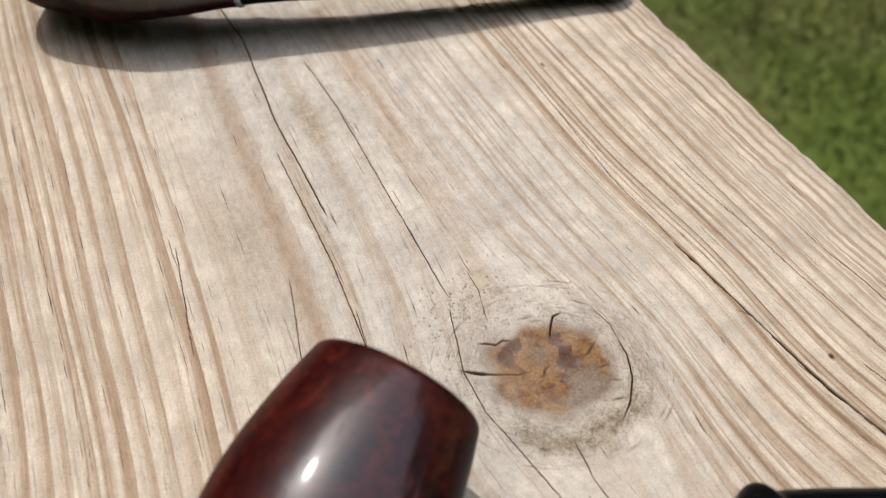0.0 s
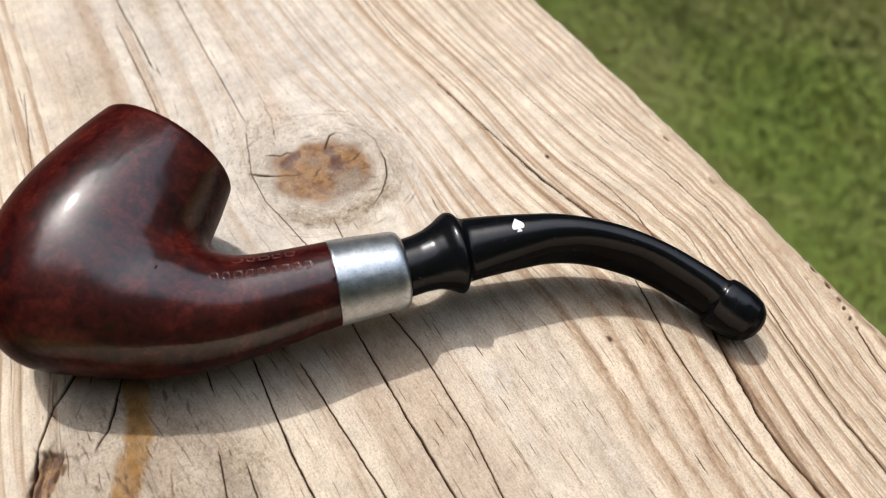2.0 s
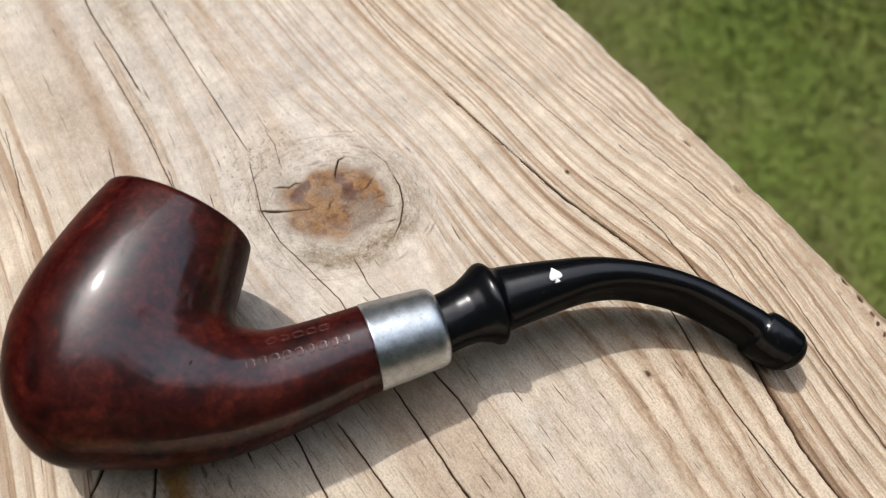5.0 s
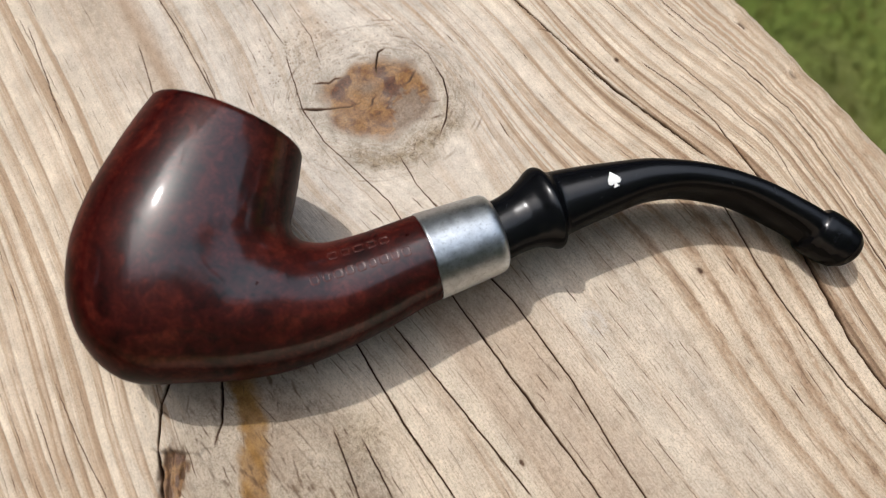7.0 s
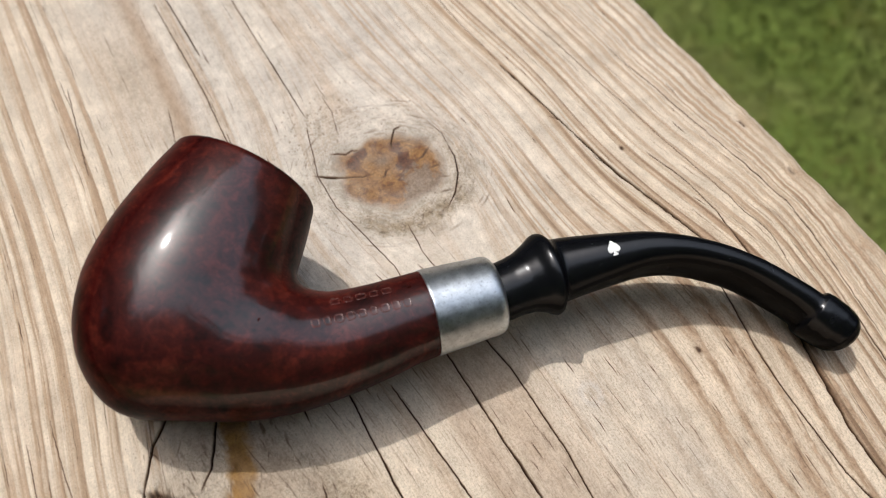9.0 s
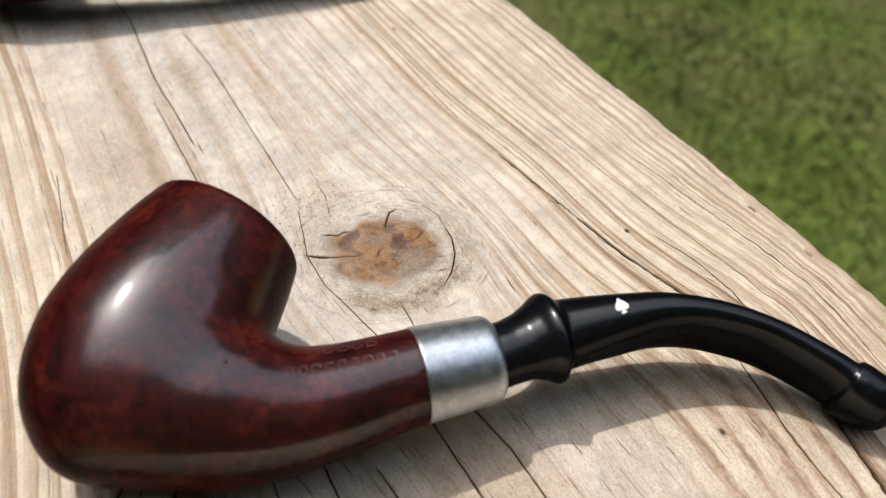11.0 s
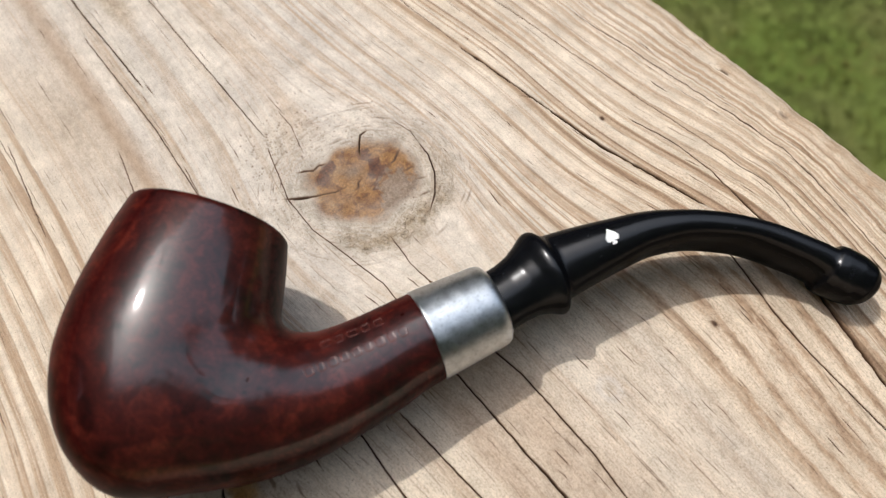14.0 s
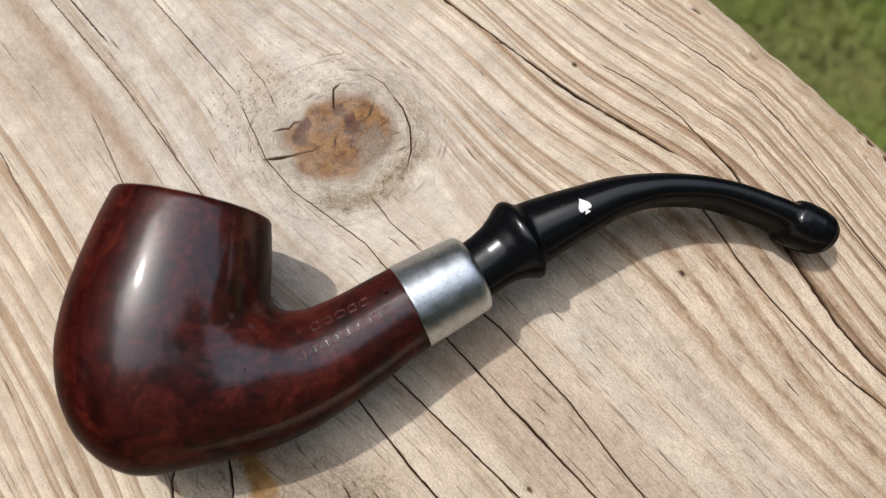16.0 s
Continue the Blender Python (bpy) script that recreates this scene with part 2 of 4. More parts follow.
def grass_blades():
    m = Nodes("grass")
    each = m.node("NewGeometry").outputs["Random Per Island"]
    place = m.coords()
    patch = m.noise(place, 4.0, 3.0, 0.6)
    tone = m.ramp(m.noise(place, 9.0, 3.0, 0.55), (0.34, (0.66, 0.69, 0.62)), (0.66, (1.26, 1.22, 1.14)))
    tone = m.mix(1.0, tone, m.ramp(m.noise(place, 22.0, 1.5, 0.5), (0.34, (0.68, 0.71, 0.66)), (0.66, (1.36, 1.31, 1.24))), "MULTIPLY")
    green = m.ramp(each, (0.0, (0.114, 0.143, 0.025)), (0.5, (0.138, 0.168, 0.031)), (0.85, (0.163, 0.189, 0.040)), (1.0, (0.21, 0.19, 0.074)))
    colour = m.mix(m.ramp(patch, (0.42, 0.0), (0.62, 0.65)), green, (0.205, 0.178, 0.07))
    colour = m.mix(1.0, colour, tone, "MULTIPLY")
    return m.done(colour, 0.5, Subsurface_Weight=0.0)


def leaves_material():
    m = Nodes("tree leaves")
    each = m.node("NewGeometry").outputs["Random Per Island"]
    return m.done(m.ramp(each, (0.0, (0.03, 0.06, 0.012)), (0.6, (0.06, 0.10, 0.02)), (1.0, (0.09, 0.13, 0.03))), 0.6)


def bark_material():
    m = Nodes("bark")
    n = m.noise(m.coords(), 9.0, 6.0, 0.7)
    return m.done(m.ramp(n, (0.3, (0.05, 0.037, 0.026)), (0.7, (0.14, 0.11, 0.08))), 0.9, None, m.bump(n, 0.8, 0.03))


WOOD = weathered_wood()
BRIAR = briar("red briar", (0.009, 0.0018, 0.0019), (0.040, 0.0054, 0.0045), (0.098, 0.0150, 0.0090))
BRIAR_DARK = briar("brown briar", (0.006, 0.0022, 0.002), (0.02, 0.006, 0.0045), (0.045, 0.012, 0.008), 0.2)
METAL = worn_metal()
BLACK = black_resin()
INLAY = plain("white inlay", (0.82, 0.82, 0.79), 0.35, 0.03)
# lighter than the briar: sky glint on the pressed lips put into the colour
STAMP = plain("stamped marks with painted sheen", (0.075, 0.022, 0.018), 0.26, 0.35, 900.0)
CHAR = plain("charred chamber", (0.012, 0.01, 0.009), 0.95, 0.4, 500.0)
SOIL, GRASS, LEAVES, BARK = lawn_soil(), grass_blades(), leaves_material(), bark_material()


# ---- helpers for meshes ----
def mesh_object(name, verts, faces, material, parent=None, label="", smooth=True):
    me = bpy.data.meshes.new(name)
    me.from_pydata(verts, [], faces)
    me.materials.append(material)
    me.polygons.foreach_set("use_smooth", [smooth] * len(me.polygons))
    me.update()
    ob = new(name, me)
    if parent is not None:
        ob.parent = parent
    if label:
        tagged(ob, label)
    return ob


def grid_faces(rows, columns, wrap=False):
    i, j = np.meshgrid(np.arange(rows - 1), np.arange(columns if wrap else columns - 1), indexing="ij")
    k = (j + 1) % columns
    return np.stack([i * columns + j, i * columns + k, (i + 1) * columns + k, (i + 1) * columns + j], -1).reshape(-1, 4)


TABLE = np.random.default_rng(7).random((256, 256))


def value_noise(x, y, seed=0):
    """Smooth noise between -1 and 1 on a unit lattice."""
    x, y = np.asarray(x, float) + seed * 17.3, np.asarray(y, float) + seed * 5.7
    i, j = np.floor(x).astype(int), np.floor(y).astype(int)
    u, v = x - i, y - j
    u, v = u * u * (3 - 2 * u), v * v * (3 - 2 * v)
    t = lambda a, b: TABLE[a % 256, b % 256]
    return 2 * ((t(i, j) * (1 - u) + t(i + 1, j) * u) * (1 - v) + (t(i, j + 1) * (1 - u) + t(i + 1, j + 1) * u) * v) - 1


def ramp01(x, a, b):
    t = np.clip((x - a) / (b - a), 0, 1)
    return t * t * (3 - 2 * t)


# ---- the plank: along (s) and across (w) the grain, in millimetres ----
PLANK_TURN = -60.67
KNOT = (-57.6, 55.6)
KNOT_2 = (2.0, -3.0)
LEFT_EDGE, RIGHT_EDGE, THICK = -52.0, 134.0, 38.0

# checks (long cracks): depth, half width, then the bends of each one
# along the far half
FAR_CHECKS = [
    (0.9, 0.22, (-186, 37.9), (-171, 38.8), (-141, 35.3), (-110, 34.3)),
    (0.6, 0.18, (-132, 31.9), (-98, 30.2), (-62, 26.0)),
    (0.6, 0.17, (-157, 48.9), (-137, 49.4), (-80, 46.6)),
    (0.5, 0.17, (-100, 21.5), (-74, 14.0)),
    (0.5, 0.17, (-118, 4.0), (-92, -1.2)),
]
# beside the right-hand edge
EDGE_CHECKS = [
    (0.4, 0.16, (-152, 92.7), (-135, 93.7), (-90, 92.2), (-70, 93.2)),
    (1.8, 0.5, (-70, 93.0), (-30, 97.2), (-4, 102.6)),
    (0.3, 0.16, (-51, 93.6), (-47.5, 95.7)),
    (0.5, 0.17, (-31, 106.0), (-20, 108.3), (-9, 108.9)),
    (1.4, 0.36, (-11, 108.9), (5, 107.4), (14, 105.0)),
    (1.8, 0.44, (16, 104.6), (40, 98.1), (49, 96.9), (80, 97.5)),
    (1.0, 0.28, (2.4, 98.2), (20, 94.0), (28, 92.8), (45, 91.5), (58, 92.4)),
    (0.8, 0.22, (22, 116.5), (48, 111.1), (76, 108)),
    (0.6, 0.2, (14, 133), (28, 130.7), (37, 127.4), (60, 122)),
    (0.5, 0.18, (-60, 117), (-4.2, 122.7), (8.6, 121.4), (30, 117)),
    (0.4, 0.16, (-90, 106), (-44, 110), (0, 114.5), (24, 110)),
]
# round the knot
KNOT_CHECKS = [
    (1.6, 1.25, (-65.6, 40.4), (-63.0, 43.8), (-59.4, 49.5), (-58.7, 52.6)),
    (0.8, 0.36, (-62.4, 58.6), (-64.1, 59.7), (-66.9, 62.1), (-66.8, 64.2)),
    (0.3, 0.169, (-58.6, 66.4), (-57.6, 64.6), (-56.9, 63.4), (-56.9, 61.6)),
    (0.3, 0.169, (-68.8, 46.3), (-68.0, 48.0), (-66.9, 49.4), (-67.1, 51.0), (-66.2, 52.6)),
    (0.2, 0.169, (-57.0, 52.6), (-57.0, 53.8), (-57.9, 54.6), (-58.2, 56.1)),
    (0.3, 0.17, (-53.6, 62.6), (-53.2, 66.0)),
    (0.3, 0.17, (-50.6, 63.6), (-49.2, 66.2)),
    (0.3, 0.17, (-47.2, 61.6), (-46.2, 64.4)),
    (0.9, 0.24, (-57, 70.0), (-53, 69.6), (-49, 67.8), (-45, 64.4), (-42.3, 60.5)),
    (0.4, 0.16, (-65, 69.6), (-60, 70.6), (-56.5, 69.9)),
    (0.5, 0.17, (-78, 45.6), (-65, 41.3), (-56, 40.8), (-37, 43.8), (-26, 43.2)),
    (0.5, 0.17, (-84, 52.8), (-79, 52.6), (-71.5, 50.4)),
    (0.5, 0.18, (-44, 51.5), (-36, 50.6), (-26, 51.0)),
]
# on the near half
NEAR_CHECKS = [
    (1.0, 0.22, (-17, 50.0), (-5.5, 51.2), (14, 50.6), (31, 48.3), (50, 47)),
    (1.6, 0.3, (-18, 42.3), (48, 41)),
    (1.6, 0.31, (-22, 22.3), (2, 20.3), (32, 19.8)),
    (0.9, 0.26, (-15.2, 29.7), (26, 31.4)),
]
# round the second knot
LEFT_CHECKS = [
    (2.5, 0.46, (-33.5, -6.0), (-27, -13.2), (-19.5, -18.4), (-13.5, -21.2), (-6, -23.6), (8, -26)),
    (1.5, 0.38, (-27, -0.4), (-17.6, -6.2), (-14.7, -9.5)),
    (0.7, 0.24, (-5.3, 9.4), (11, 5.6)),
    (0.6, 0.22, (-1.1, 12.7), (12, 11)),
    (0.6, 0.22, (-21.4, 13.4), (-15, 12.7)),
    (0.4, 0.16, (-40, -32.4), (-24, -35.2)),
    (0.4, 0.16, (-42, -27.2), (-30, -28.8), (-16, -29.6)),
]
CHECKS = FAR_CHECKS + EDGE_CHECKS + KNOT_CHECKS + NEAR_CHECKS + LEFT_CHECKS


# broad brown bands: a place on each, half width, strength
BANDS = [(18, 70, 1.0, 0.3), (27, 79, 1.0, 0.55), (30, 83, 0.9, 0.6), (34.5, 87.5, 1.2, 0.8), (37, 90, 0.6, 0.6), (41, 94, 0.9, 0.72), (46, 99, 0.9, 0.6), (16, 62.5, 1.4, 0.2)]


def bulge(s, w):
    """How far the grain is pushed sideways by the two knots and the swelling near the edge."""
    a = 9.0 * np.exp(-((s - 4) / 34) ** 2) * ramp01(w, 58, 98) * (1 - 0.75 * ramp01(w, 108, 134))
    ds, dw = s - KNOT[0], w - KNOT[1]
    a = a + 8.5 * np.tanh(dw / 6) * np.exp(-(ds / 24) ** 2) * np.exp(-np.abs(dw) / 26)
    ds, dw = s - KNOT_2[0], w - KNOT_2[1]
    a = a + 17 * np.tanh(dw / 6) * np.exp(-(ds / 36) ** 2) * np.exp(-np.abs(dw) / np.where(dw < 0, 32, 18))
    drift = -0.085 * np.clip(s + 150, -80, 120) * (1 - ramp01(w, 26, 58))
    drift = drift - 0.1 * np.clip(s, 0, 60) * ramp01(w, 104, 122)
    return a + drift


def mound(s, w):
    """The board swells upwards round its second knot, where the bowl rests."""
    return 4.3 * (1 - ramp01(w, -6, 34)) * ramp01(s, -95, -42)


def ring_edges():
    """Growth rings: wide and faint in the middle of the board, narrow and strong towards both sides."""
    r = np.random.default_rng(21)
    at, edges, strength = -90.0, [], []
    while at < 175:
        edges.append(at)
        if at < 6:
            at += r.uniform(2.2, 4.6)
            strength.append(r.uniform(0.35, 0.95))
        elif at < 60:
            at += r.uniform(5.0, 9.5)
            strength.append(r.uniform(0.1, 0.4))
        elif at < 100:
            at += r.uniform(2.6, 5.2)
            strength.append(r.uniform(0.55, 1.1))
        else:
            at += r.uniform(2.2, 4.2)
            strength.append(r.uniform(0.4, 1.0))
    return np.array(edges), np.array(strength)


def near_line(s, w, points):
    """Distance to a line of points, and how far along it (0 to 1) the nearest place lies."""
    best = np.full(s.shape, 1e9)
    along = np.zeros(s.shape)
    p = np.array(points, float)
    steps = np.r_[0, np.cumsum(np.hypot(*np.diff(p, axis=0).T))]
    for a, b, l0, l1 in zip(p[:-1], p[1:], steps[:-1], steps[1:]):
        d = b - a
        u = np.clip(((s - a[0]) * d[0] + (w - a[1]) * d[1]) / (d @ d), 0, 1)
        r = np.hypot(s - a[0] - u * d[0], w - a[1] - u * d[1])
        closer = r < best
        best = np.where(closer, r, best)
        along = np.where(closer, (l0 + u * (l1 - l0)) / steps[-1], along)
    return best, along, steps[-1]


def build_plank():
    rng = np.random.default_rng(5)
    s = np.unique(np.round(np.r_[np.linspace(-900, -240, 23), np.arange(-235, -84, 0.7), np.arange(-84, -36, 0.2), np.arange(-36, -6, 0.28), np.arange(-6, 94, 0.6), 96.0], 3))
    flat = np.arange(LEFT_EDGE + 5, RIGHT_EDGE - 5.9, 0.13)
    # cross-section: top with worn round edges, then sides and underside
    turn = np.linspace(0, math.pi / 2, 12)[1:]
    w_sec = np.r_[flat, RIGHT_EDGE - 6 + 6 * np.sin(turn), RIGHT_EDGE, RIGHT_EDGE - 1.5, LEFT_EDGE + 1.5, LEFT_EDGE, (LEFT_EDGE + 5 - 5 * np.sin(turn))[::-1]]
    z_sec = np.r_[flat * 0, -4.5 * (1 - np.cos(turn)), -THICK + 1.5, -THICK, -THICK, -THICK + 1.5, (-4.5 * (1 - np.cos(turn)))[::-1]]
    S, W = np.meshgrid(s, w_sec, indexing="ij")
    Z = np.repeat(z_sec[None], len(s), 0)
    top = Z > -4.6
    # the right-hand edge swells beside the grain's bulge, and is chipped
    swell = np.interp(S, (-240, -140, -110, -80, -55, -30, -10, 10, 25, 45), (1.2, 1.2, 1.0, 1.5, 1.55, 1.85, 1.6, 0.9, 0.35, 0.3))
    swell = swell + 0.45 * value_noise(S / 9, S * 0, 3) + 0.22 * value_noise(S / 2.3, S * 0, 4) + 0.1 * value_noise(S / 0.9, S * 0, 44)
    shown = W + swell * ramp01(W, 95, 134)
    wob = 0.9 * value_noise(S / 46, W / 13, 1) + 0.2 * value_noise(S / 18, W / 4, 2)
    flow = W - bulge(S, W) + wob
    edges, strength = ring_edges()
    k = np.clip(np.searchsorted(edges, flow) - 1, 0, len(edges) - 2)
    frac = (flow - edges[k]) / (edges[k + 1] - edges[k])
    crisp = value_noise(S / 60, flow / 7, 5)
    broad = 0.16 * (1 - ramp01(flow, 2, 14))
    outer = 0.16 * ramp01(flow, 70, 90)
    ring = np.clip(ramp01(frac, 0.32 + outer - broad + 0.12 * crisp, 0.72 + 0.6 * outer + 0.1 * crisp) - 0.9 * ramp01(frac, 0.9, 1.0), 0, 1)
    lines = ramp01(value_noise(S / 70, flow * 1.9, 41) + 0.6 * value_noise(S / 40, flow * 4.3, 42), -0.2, 0.9)
    ring = np.clip(ring * (0.8 + 0.5 * lines) + 0.22 * (lines - 0.35) * ramp01(np.abs(flow - 34), 14, 30), 0, 1)
    line_at = (frac - 0.9) * (edges[k + 1] - edges[k])
    drawn = np.random.default_rng(8).random(len(edges))[k]
    border = np.exp(-(line_at / 0.17) ** 2) * ramp01(drawn + 0.5 * value_noise(S / 34, flow / 2, 71), 0.45, 0.95) * np.where(flow < 58, 0.5 * (1 - ramp01(flow, 6, 16)), 1.0)
    late = ring * strength[k] * (0.85 + 0.3 * value_noise(S / 30, flow / 3, 6))
    # pale and faintly lined towards the far end; broad brown speckled bands at the near end
    right = ramp01(flow, 60, 72)
    faint = right * ramp01(-S, -10, 25)
    late = late * (1 - 0.3 * faint)
    late = np.where(late > 0.28, late + (0.28 + 0.35 * (late - 0.28) - late) * faint, late)
    side = 0.85 * (1 - ramp01(flow, 14, 26))
    late = np.where(late > 0.38, late + (0.38 + 0.35 * (late - 0.38) - late) * side, late)
    thin = ramp01(value_noise(S / 200, flow * 1.7, 61) + 0.4 * value_noise(S / 60, flow * 5.1, 62), 0.3, 0.62)
    soft = right * ramp01(-S, 25, 60) * (1 - ramp01(flow, 84, 98))
    late = late * (1 - 0.4 * soft)
    late = late + 0.38 * (1 - 0.6 * soft) * thin * (0.25 + 0.75 * right + 0.35 * right * ramp01(-S, 60, 100) + 0.12 * (1 - ramp01(flow, 8, 22)))
    near_end = ramp01(S, -22, 4) * ramp01(flow, 57, 61) * (1 - ramp01(flow, 92, 97))
    late = late * (1 - 0.8 * near_end)
    for a0, b0, wide, power in BANDS:
        f0 = b0 - bulge(np.float64(a0), np.float64(b0))
        d = (flow - f0) / wide + 0.3 * value_noise(S / 1.3, flow / 0.4, 63) + 0.2 * value_noise(S / 14, flow / 2, 64)
        late = late + power * np.exp(-(d * np.where(d > 0, 1.9, 0.75)) ** 2) * (0.82 + 0.45 * value_noise(S / 0.8, flow / 0.3, 66)) * (0.35 * ramp01(S, -60, -20) + 0.65 * ramp01(S, -20, 6)) * (0.85 + 0.3 * value_noise(S / 3, flow / 0.7, 65))
    kx, ky = 0.49 * (S - KNOT[0]) + 0.872 * (W - KNOT[1]), 0.872 * (S - KNOT[0]) - 0.49 * (W - KNOT[1])
    dk = np.hypot(kx / 1.17, ky / 0.97) * (1 + 0.10 * value_noise(S / 5, W / 5, 8) + 0.04 * value_noise(S / 1.5, W / 1.5, 9))
    d2 = np.hypot((S - KNOT_2[0]) / 1.9, (W - KNOT_2[1]) / 1.05)
    around = 1 - ramp01(dk, 13, 21)
    rings = 0.5 + 0.5 * np.sin(dk * 5.2 + 1.5 * value_noise(S / 4, W / 4, 9))
    late = late * (1 - around) + around * (0.04 + 0.28 * rings * (0.5 + 0.5 * value_noise(S / 6, W / 6, 10))) * ramp01(dk, 8, 11)
    # fuzzy darker half-moon on the near side of the knot
    moon = np.exp(-((dk - 14.6) / 2.3) ** 2) * (1 - 0.65 * ramp01(W, 63, 69)) * ramp01(S - KNOT[0] + 0.15 * (W - KNOT[1]), 2, 9)
    stain = 1.15 * moon * (0.65 + 0.5 * value_noise(S / 1.2, W / 1.2, 12) + 0.3 * value_noise(S / 0.5, W / 0.5, 13))
    stain = stain * (1 - 0.8 * np.exp(-((S + 47.7) / 2.2) ** 2 - ((W - 51.4) / 2.2) ** 2))
    stain = stain + 0.7 * np.exp(-((S + 136.5) / 9) ** 4 - ((W - 42.2) / 3.0) ** 4) + 0.42 * np.exp(-((S + 112) / 20) ** 2 - ((W - 17) / 5.5) ** 2)
    # a grimy patch beside the second knot and a yellowed one beyond the first
    fuzz = 0.7 + 0.45 * value_noise(S / 1.4, W / 1.4, 81) + 0.35 * value_noise(S / 0.5, W / 0.5, 82)
    grime = fuzz * np.exp(-((S - -0.5) / 5.0) ** 2 - ((W - 13.4) / 4.6) ** 2)
    stain = stain + 0.95 * grime + 0.3 * fuzz * np.exp(-((S - -78.9) / 5.5) ** 2 - ((W - 47.5) / 4.0) ** 2)
    in_2 = 1 - ramp01(d2, 12, 19)
    late = late * (1 - 0.8 * in_2)
    grey = 0.5 * np.exp(-((flow - 69) / 3.2) ** 2) * ramp01(S, -10, 12) + 0.5 * np.exp(-((W - 42) / 30) ** 2) * (0.7 + 0.3 * value_noise(S / 30, W / 12, 14)) + 0.42 * in_2 + 0.14 * around * ramp01(dk, 9, 12)
    core = (1 - ramp01(dk, 8.3, 11.6)) * (0.92 + 0.1 * value_noise(S / 2, W / 2, 15))
    spot = lambda a, b, r: np.exp(-(((S - a) ** 2 + (W - b) ** 2) / r ** 2) * (1 + 0.35 * value_noise(S / 1.3, W / 1.3, 33)))
    ragged = value_noise(S / 1.6, W / 1.6, 34) + 0.6 * value_noise(S / 0.6, W / 0.6, 35)
    pith = np.maximum(0.85 * spot(-60.7, 54.9, 1.9), 0.9 * ramp01(spot(-51.5, 60.0, 4.6) + 0.7 * spot(-47.5, 58.5, 4.0) + 0.28 * ragged, 0.42, 0.75))
    pith = np.maximum(pith, 0.75 * ramp01(dk + 0.9 * ragged, 8.6, 10.6))
    rust = spot(-65.2, 51.2, 1.9) + 0.8 * spot(-63.0, 49.8, 1.7) + spot(-61.8, 59.2, 1.8) + spot(-58.8, 59.6, 1.6) + 0.9 * spot(-56.6, 58.8, 1.6) + 0.5 * spot(-54.0, 56.2, 2.2) + 0.5 * spot(-68.0, 56.0, 2.0) + 0.42 * np.exp(-((dk - 7.2) / 1.5) ** 2)
    rust = ramp01(rust + 0.45 * ragged, 0.45, 0.85)
    grey = grey + 0.6 * np.exp(-((dk - 11.2) / 1.5) ** 2)
    grey = grey + 0.5 * spot(-65.8, 46.6, 2.4)
    # paler towards the far end: low-angle sheen put into the colour; pale patches follow
    pale_and_sheen = ramp01(-S, -5, 55) * (0.2 + 0.8 * ramp01(W, 0, 28)) * (1 - 0.65 * ramp01(W, 70, 96))
    pale_and_sheen = np.maximum(pale_and_sheen, 0.42 * np.exp(-((W - 61) / 11) ** 2) * ramp01(S, -25, -5) * (0.8 + 0.3 * value_noise(S / 14, W / 5, 52)))
    pale_and_sheen = np.maximum(pale_and_sheen, spot(-47.7, 51.4, 1.6))
    smudge = np.exp(-((np.hypot((S - 7.5) / 1.3, W - 61.1) - 1.7) / 0.8) ** 2)
    pale_and_sheen = np.maximum(pale_and_sheen, smudge)
    d, u, _ = near_line(S, W, [(-36, -6), (-27, -13.2), (-19.5, -18.4), (-13.5, -21.2), (8, -26)])
    fuzz = np.exp(-(d / 4.5) ** 2) * ramp01(value_noise(S / 8, W / 0.8, 51), -0.6, 0.6)
    grey = grey + 0.7 * fuzz
    late = late * (1 - 0.6 * fuzz)
    tan = 0.62 * ramp01(W, 32, 38) * (1 - ramp01(W, 50, 55)) * ramp01(S, -34, -12)
    tan = tan + 0.35 * np.exp(-((S + 112) / 22) ** 2 - ((W - 16) / 6) ** 2)
    tan = tan + 0.1 * ramp01(S, -2, 22) * ramp01(W, 54, 72) * (1 - 0.9 * smudge)
    tan = tan + 0.95 * np.exp(-((flow - 27.3) / 2.6) ** 2) * ramp01(-S, 55, 85)
    tan = tan + 0.16 * in_2 + 0.5 * in_2 * ramp01(value_noise(S / 9, W / 5, 16) + 0.4 * value_noise(S / 3, W / 1.6, 17), 0.0, 0.6)
    resin = np.zeros_like(S)
    d, u, _ = near_line(S, W, [(-32, 2.4), (-23, 0.6), (-14.2, -1.7), (-9, -4.6), (-2.6, -8.3), (10, -14)])
    resin = np.maximum(resin, (0.9 + 0.14 * value_noise(S / 4, W / 1.5, 20)) * (1 - ramp01(d + 0.6 * value_noise(S / 2.5, W / 2.5, 17) + 0.4 * value_noise(S / 0.8, W / 0.6, 22), 1.4, 3.3)))
    d, u, _ = near_line(S, W, [(-172, 59.1), (-150, 58.6), (-123, 58.2), (-104, 58.1), (-90, 58.7)])
    resin = np.maximum(resin, 0.75 * np.exp(-(d / 1.7) ** 2) * (1 - u) ** 0.4 * (0.8 + 0.3 * value_noise(S / 12, W / 2, 18)))
    d, u, _ = near_line(S, W, [(-40, 129), (-10, 130.5), (20, 128.5)])
    resin = np.maximum(resin, 0.22 * np.exp(-(d / 1.4) ** 2) * (0.5 + 0.6 * value_noise(S / 7, W / 2, 19)))
    crack = 0.24 * (1 - 0.6 * soft) * border * (0.75 + 0.4 * value_noise(S / 5, flow / 0.8, 72)) * ramp01(np.hypot(S - KNOT[0], W - KNOT[1]), 16, 24)
    depth = np.zeros_like(S)

